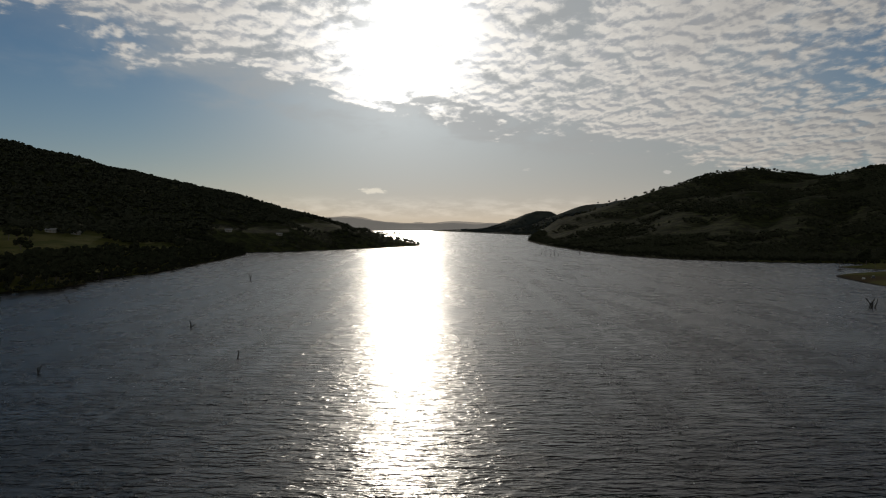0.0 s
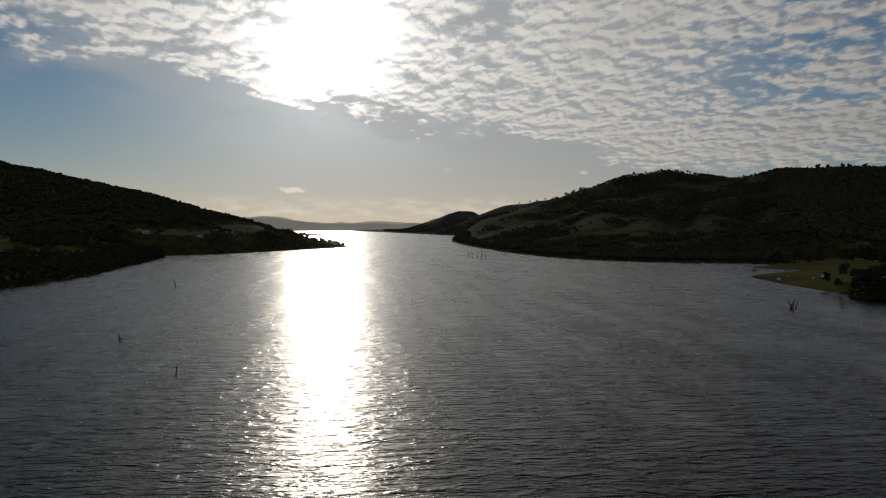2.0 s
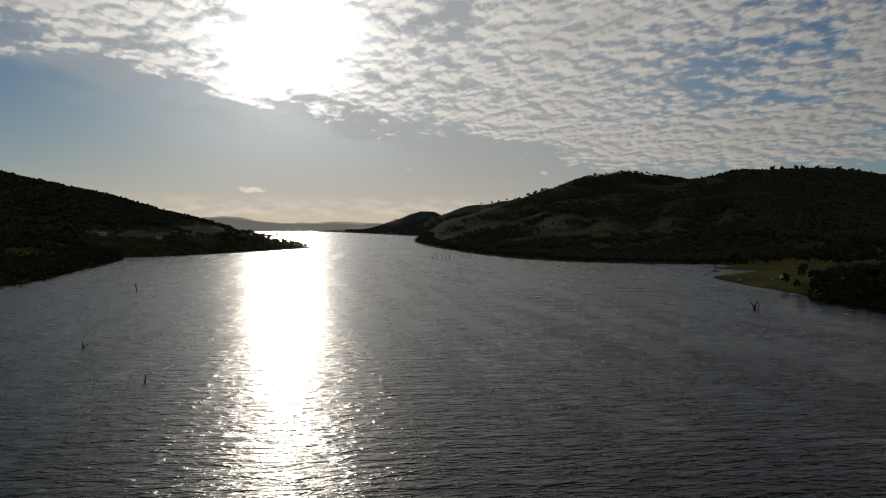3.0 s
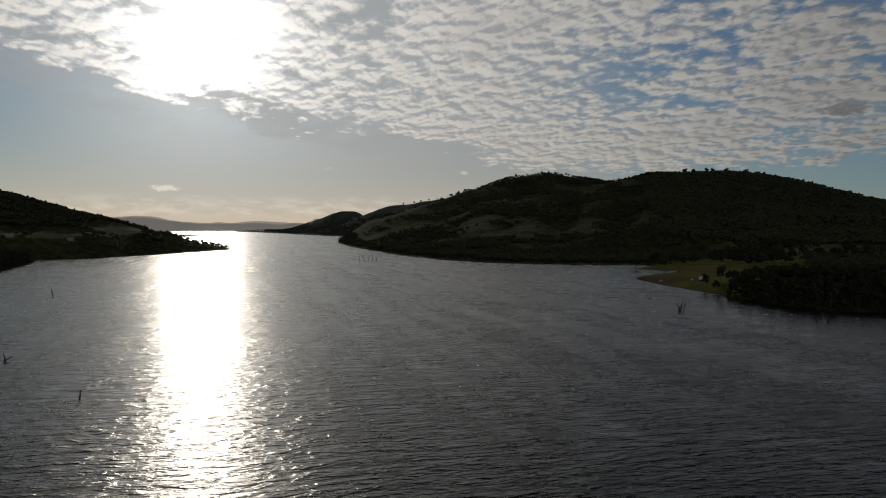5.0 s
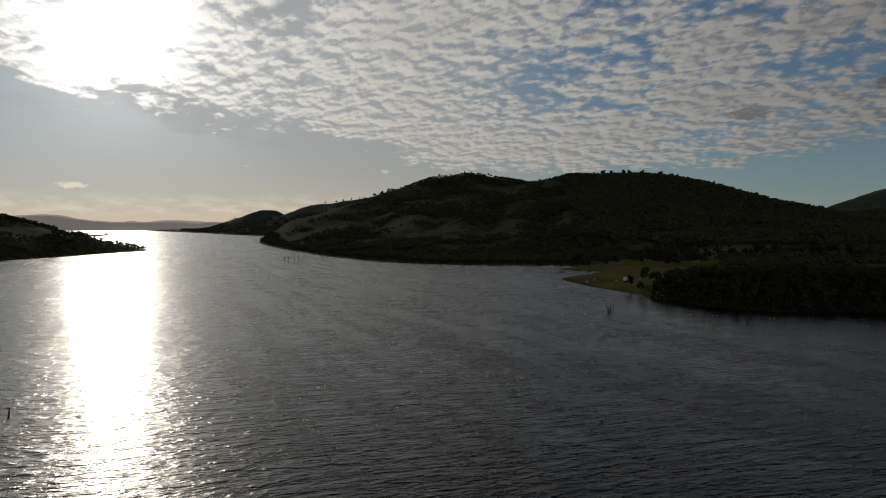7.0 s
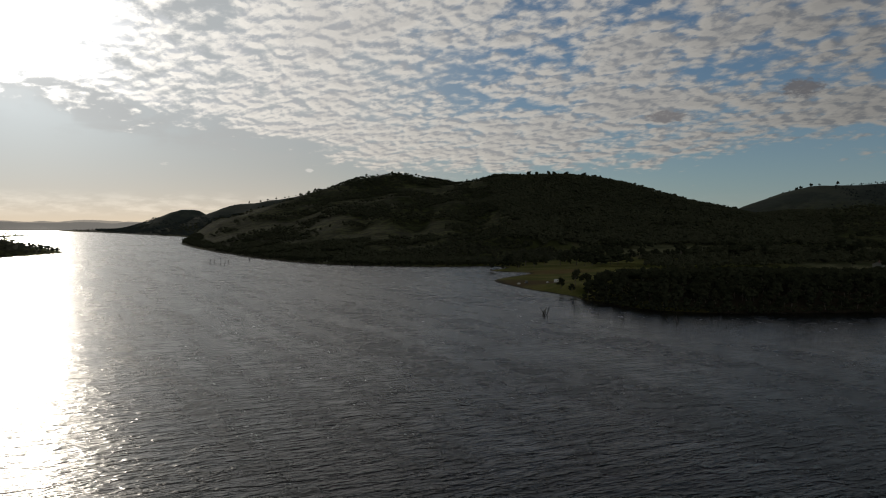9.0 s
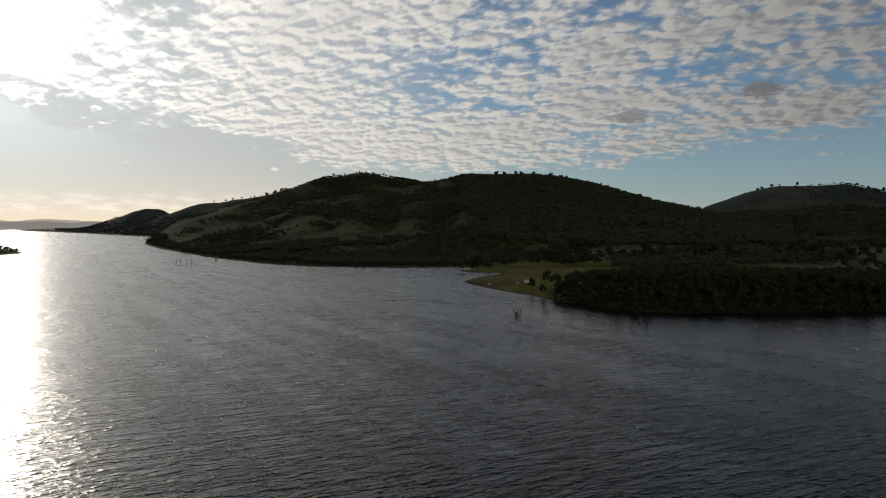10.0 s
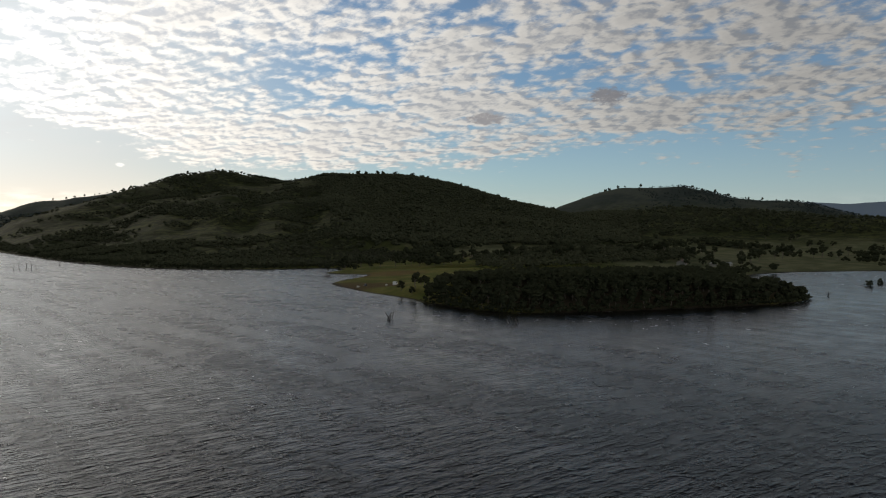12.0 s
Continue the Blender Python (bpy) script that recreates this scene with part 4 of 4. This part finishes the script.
BARE = "bare grey drowned tree standing in the lake"
dead_tree(187.4, 334, [(4.4, -3.0, 0.4, 0.20, 2), (3.4, -1.5, 0.3, 0.18, 1), (3.1, 0.2, -0.2, 0.18, 2), (3.9, 1.5, 0.3, 0.18, 2), (4.3, 2.7, -0.4, 0.18, 2)],
          "clump of bare drowned stems fanning out of the lake", seed=2)
dead_tree(229, 285, [(3.4, -0.3, 0.2, 0.24, 2)], BARE, seed=3)
dead_tree(225.5, 287, [(2.2, -1.3, 0.2, 0.20, 2)], "short leaning drowned stump in the lake", name="stump", seed=4)
dead_tree(-55, 205, [(2.0, 0.15, 0, 0.15, 2)], "thin drowned pole with a broken twig", seed=5)
dead_tree(-87, 264, [(2.6, -0.5, 0, 0.17, 1), (1.7, 2.4, 0.2, 0.13, 2)], "two crooked drowned stems, one leaning far over", seed=6)
dead_tree(-97, 183, [(1.6, 0.1, 0, 0.16, 0), (1.9, 1.0, 0, 0.12, 1)], "bent drowned stem hooked at the top", seed=7)
dead_tree(-122, 487, [(4.7, -0.8, 0, 0.20, 2), (4.2, 1.1, 0, 0.15, 2)], "forked drowned tree standing in the lake", seed=8)
dead_tree(-169, 646, [(3.4, 0.5, 0, 0.16, 2)], BARE, seed=9)
dead_tree(-167, 343, [(4.2, -2.6, 0, 0.17, 3), (1.6, 1.2, 0, 0.11, 1)], "leaning drowned tree with ragged branches", seed=10)
dead_tree(-153, 322, [(2.2, 0, 0, 0.07, 1)], "thin upright stick in the water", name="stump", seed=11)
dead_tree(-210, 470, [(7.0, 1.2, 0, 0.24, 4), (5.5, -1.8, 0, 0.18, 3), (4.5, 2.6, 0, 0.15, 2)], "bare drowned tree at the wooded bank", seed=12)
dead_tree(-204, 489, [(5.4, 0.4, 0, 0.20, 3), (2.2, -1.3, 0, 0.14, 1)], BARE, seed=13)
dead_tree(-195, 509, [(6.4, -1.4, 0, 0.18, 3), (3.8, 1.5, 0, 0.14, 2)], BARE, seed=14)
dead_tree(-187, 437, [(1.8, 0.4, 0, 0.10, 0)], "short drowned stump in the lake", name="stump", seed=15)
dead_tree(-164, 584, [(1.8, 0.2, 0, 0.12, 0)], "short drowned stump in the lake", name="stump", seed=16)
for k, (x, y, h) in enumerate([(112, 879, 6.0), (117, 876, 7.5), (122, 873, 7.0), (126, 869, 7.8), (131, 872, 5.0)]):
    dead_tree(x, y, [(h, 0.4 - 0.2 * k, 0, 0.24, 1)], "slender drowned pole in a loose row", seed=20 + k)
dead_tree(107, 881, [(1.6, -2.0, 0, 0.16, 1)], "drowned stem lying low over the water", name="stump", seed=26)
dead_tree(167, 936, [(6.2, 0.5, 0, 0.22, 2), (5.0, -1.2, 0, 0.17, 1)], BARE, seed=27)
dead_tree(63, 984, [(3.6, 0.6, 0, 0.20, 2)], BARE, seed=28)
dead_tree(-8, 922, [(3.4, -0.5, 0, 0.20, 2)], BARE, seed=29)
dead_tree(-20, 964, [(2.6, 0.4, 0, 0.17, 1)], BARE, seed=30)
dead_tree(499, 257, [(3.6, 0.3, 0, 0.14, 4), (2.6, -2.2, 0.3, 0.10, 3), (2.4, 2.0, 0.2, 0.10, 3)], "twiggy drowned tree off the wooded point", seed=31)
dead_tree(488, 252, [(1.2, 0.1, 0, 0.12, 0)], "short drowned stump in the lake", name="stump", seed=32)


# ---------------------------------------------------------------- camp on the spit
PAINT_WHITE = plain("white_vehicle_paint", (0.78, 0.78, 0.76), 0.35, 0, 0.05)
PAINT_DARK = plain("dark_vehicle_paint", (0.05, 0.055, 0.06), 0.3, 0, 0.1)
TYRE = plain("tyre_rubber", (0.03, 0.03, 0.03), 0.85)
STEEL = plain("wheel_steel", (0.45, 0.45, 0.45), 0.4, 0.8)
CANVAS = plain("white_canvas", (0.55, 0.54, 0.50), 0.85, 0, 0.08)
WALL = plain("weatherboard_paint", (0.26, 0.25, 0.22), 0.8, 0, 0.1)
TIN = plain("galvanised_roof", (0.42, 0.42, 0.42), 0.6, 0.3, 0.2)
TIN_RED = plain("rusted_roof", (0.22, 0.13, 0.10), 0.6, 0.2, 0.2)
DOOR_WOOD = plain("door_paint", (0.16, 0.10, 0.07), 0.7)


def glass_material():
    m, n, b = material("dark_glass")
    b.inputs["Base Color"].default_value = (0.02, 0.022, 0.025, 1)
    b.inputs["Roughness"].default_value = 0.06
    n.put(b.inputs["Roughness"], n.ramp(n.noise(n.add("ShaderNodeTexCoord").outputs["Object"], 3.0), 0.3, 0.7, 0.04, 0.1))
    return m


GLASS = glass_material()


def box(x0, x1, y0, y1, z0, z1, bevel=0.03):
    bm = bmesh.new()
    bmesh.ops.create_cube(bm, size=1.0)
    for v in bm.verts:
        v.co = Vector((x0 + (v.co.x + 0.5) * (x1 - x0), y0 + (v.co.y + 0.5) * (y1 - y0), z0 + (v.co.z + 0.5) * (z1 - z0)))
    if bevel:
        bmesh.ops.bevel(bm, geom=bm.edges[:], offset=bevel, segments=2, affect="EDGES")
    return bm


def profile(points, half, bevel=0.05):
    """A body from its side outline, given as (x, z), with the width 2 * half."""
    bm = bmesh.new()
    a = [bm.verts.new((x, -half, z)) for x, z in points]
    b = [bm.verts.new((x, half, z)) for x, z in points]
    n = len(points)
    bm.faces.new(a)
    bm.faces.new(b[::-1])
    for i in range(n):
        bm.faces.new((a[(i + 1) % n], a[i], b[i], b[(i + 1) % n]))
    bmesh.ops.recalc_face_normals(bm, faces=bm.faces[:])
    bmesh.ops.bevel(bm, geom=bm.edges[:], offset=bevel, segments=2, affect="EDGES")
    return bm


def wheel(parent, x, y, r):
    """A wheel whose axle lies along y."""
    bm = bmesh.new()
    bmesh.ops.create_cone(bm, cap_ends=True, segments=18, radius1=r, radius2=r, depth=0.2, matrix=Matrix.Translation((x, y, r)) @ Matrix.Rotation(radians(90), 4, "X"))
    bmesh.ops.bevel(bm, geom=[e for e in bm.edges if e.calc_length() < r * 0.5], offset=0.03, segments=1, affect="EDGES")
    w = part("wheel", bm, TYRE, parent, "black rubber tyre")
    bm = bmesh.new()
    bmesh.ops.create_cone(bm, cap_ends=True, segments=14, radius1=r * 0.6, radius2=r * 0.55, depth=0.22, matrix=Matrix.Translation((x, y, r)) @ Matrix.Rotation(radians(90), 4, "X"))
    part("rim", bm, STEEL, w, "grey steel rim")


def standing(x, y, turn):
    return pose(x, y, ground_z(x, y), 0, 0, turn)


def camper(x, y, turn):
    t = thing("camper_van", "white high-roofed camper van parked on grass", "van", at=standing(x, y, turn))
    body = part("body", profile([(-2.7, 0.4), (2.5, 0.4), (2.7, 0.9), (2.5, 1.25), (1.75, 1.9), (1.5, 2.55), (-2.6, 2.65), (-2.75, 1.0)], 1.0), PAINT_WHITE, t)
    part("windscreen", profile([(1.78, 1.88), (2.48, 1.28), (2.5, 1.30), (1.82, 1.92)], 0.85, 0.004), GLASS, body, "dark windscreen glass")
    for s in (-1, 1):
        part("side_window", box(-1.6, 0.6, s * 1.0 - 0.012, s * 1.0 + 0.012, 1.45, 2.05, 0.005), GLASS, body, "dark side window")
        for wx in (-1.7, 1.7):
            wheel(t, wx, s * 0.9, 0.34)
    for s in (-0.7, 0.7):
        part("headlight", box(2.6, 2.70, s - 0.14, s + 0.14, 0.85, 1.05, 0.02), STEEL, body, "clear headlight")
    part("bumper", box(2.55, 2.78, -0.95, 0.95, 0.38, 0.6, 0.04), PAINT_DARK, t, "dark plastic bumper")
    return t


def wagon(x, y, turn):
    t = thing("car", "dark four-wheel-drive wagon parked on grass", "car", at=standing(x, y, turn))
    body = part("body", profile([(-2.2, 0.45), (2.2, 0.45), (2.3, 0.8), (2.15, 1.05), (1.0, 1.12), (0.45, 1.75), (-2.05, 1.8), (-2.25, 1.05)], 0.9), PAINT_DARK, t)
    part("windscreen", profile([(0.52, 1.70), (1.02, 1.14), (1.05, 1.16), (0.56, 1.73)], 0.78, 0.004), GLASS, body, "dark windscreen glass")
    for s in (-1, 1):
        part("side_window", box(-1.9, 0.3, s * 0.9 - 0.012, s * 0.9 + 0.012, 1.15, 1.62, 0.005), GLASS, body, "dark side window")
        for wx in (-1.4, 1.4):
            wheel(t, wx, s * 0.82, 0.37)
    part("bumper", box(2.15, 2.36, -0.86, 0.86, 0.42, 0.62, 0.04), TYRE, t, "black bumper")
    part("roof_rack", box(-1.7, 0.1, -0.7, 0.7, 1.83, 1.90, 0.02), STEEL, t, "metal roof rack")
    return t


def tent(x, y, turn, size=1.0):
    t = thing("tent", "small pale canvas tent pitched on the spit", "tent", at=standing(x, y, turn))
    w, l, h = 1.4 * size, 1.7 * size, 1.9 * size
    part("canvas", profile([(-w, 0), (w, 0), (w * 0.85, h * 0.55), (0.1, h), (-0.1, h), (-w * 0.85, h * 0.55)], l, 0.05), CANVAS, t)
    part("door_flap", profile([(-0.4, 0.05), (0.4, 0.05), (0.05, h * 0.8), (-0.05, h * 0.8)], l + 0.03, 0.005), PAINT_DARK, t, "dark open door flap")
    for s in (-1, 1):
        bm = bmesh.new()
        tube(bm, [(0, s * (l + 0.02), h - 0.05), (0, s * (l + 1.2), 0.0)], [0.015, 0.015], 5)
        part("guy_rope", bm, DEADWOOD, t)
    return t


tent(273, 497, 20, 0.6)
wagon(278, 495, 65)
camper(296, 482, 35)
tent(291, 486, -15, 0.55)


# ---------------------------------------------------------------- houses and sheds
def house(x, y, turn, length, depth, eave, ridge, label, roof_mat, windows=3, chimney=False, name="farmhouse"):
    t = thing(name, label, "house" if name == "farmhouse" else "shed", at=standing(x, y, turn))
    a, b = length / 2, depth / 2
    body = part("wall", profile([(-b, -0.6), (b, -0.6), (b, eave), (0, ridge), (-b, eave)], a, 0.02), WALL, t)
    body.rotation_euler = (0, 0, radians(90))
    for s in (-1, 1):
        bm = bmesh.new()
        o = 0.5
        run = math.hypot(b + o, (ridge - eave) * (b + o) / b)
        bmesh.ops.create_cube(bm, size=1.0)
        ang = math.atan2(ridge - eave, b)
        for v in bm.verts:
            v.co = Vector((v.co.x * (length + 2 * o), v.co.y * run, v.co.z * 0.08))
        bm.transform(Matrix.Translation((0, s * (b + o) / 2, ridge - math.tan(ang) * (b + o) / 2 + 0.1)) @ Matrix.Rotation(-s * ang, 4, "X"))
        part("roof", bm, roof_mat, t, "corrugated metal roof slope")
    for s in (-1, 1):
        for k in range(windows):
            cx = -a + length * (k + 0.5) / windows
            if s < 0 and k == windows // 2:
                part("door", box(cx - 0.45, cx + 0.45, s * b - 0.04, s * b + 0.04, 0.05, 2.05, 0.01), DOOR_WOOD, t, "dark wooden door")
                continue
            w = part("window", box(cx - 0.6, cx + 0.6, s * b - 0.05, s * b + 0.05, 0.9, 2.0, 0.01), PAINT_WHITE, t, "white window frame")
            part("pane", box(cx - 0.52, cx + 0.52, s * b - 0.06, s * b + 0.06, 0.98, 1.92, 0), GLASS, w, "dark glass pane")
    if chimney:
        part("chimney", box(-0.4, 0.4, -0.4, 0.4, ridge - 0.8, ridge + 1.4, 0.03), TIN_RED, t, "red brick chimney")
    return t


house(684, 458, 30, 11, 7, 2.7, 4.4, "pale farmhouse with a bright metal roof among trees", TIN)
house(709, 455, 10, 7, 5, 2.4, 3.6, "small pale shed with a bright metal roof", TIN, 2, name="shed")
house(664, 482, 25, 20, 8, 3.0, 4.8, "long low farmhouse with a chimney among trees", TIN_RED, 5, True)
house(486, 692, -20, 8, 6, 2.5, 3.9, "little white cottage at the foot of the hill", TIN, 3)
house(-283, 1013, 15, 9, 6, 2.5, 4.0, "pale farmhouse in trees on the western shore", TIN, 3)
house(-225, 1056, -10, 7, 5, 2.4, 3.6, "small bright-roofed shed above the western shore", TIN, 2, name="shed")
house(-330, 931, 20, 8, 5, 2.4, 3.7, "pale cottage behind the western tree belt", TIN, 2)
house(-394, 772, 10, 10, 6, 2.5, 4.0, "pale farmhouse at the top of the west paddock", TIN, 3)
house(-372, 778, -5, 8, 5, 2.4, 3.6, "low pale shed at the top of the west paddock", TIN, 2, name="shed")
house(-312, 884, 15, 9, 6, 2.5, 3.9, "small bright-roofed cottage among the western trees", TIN, 2)
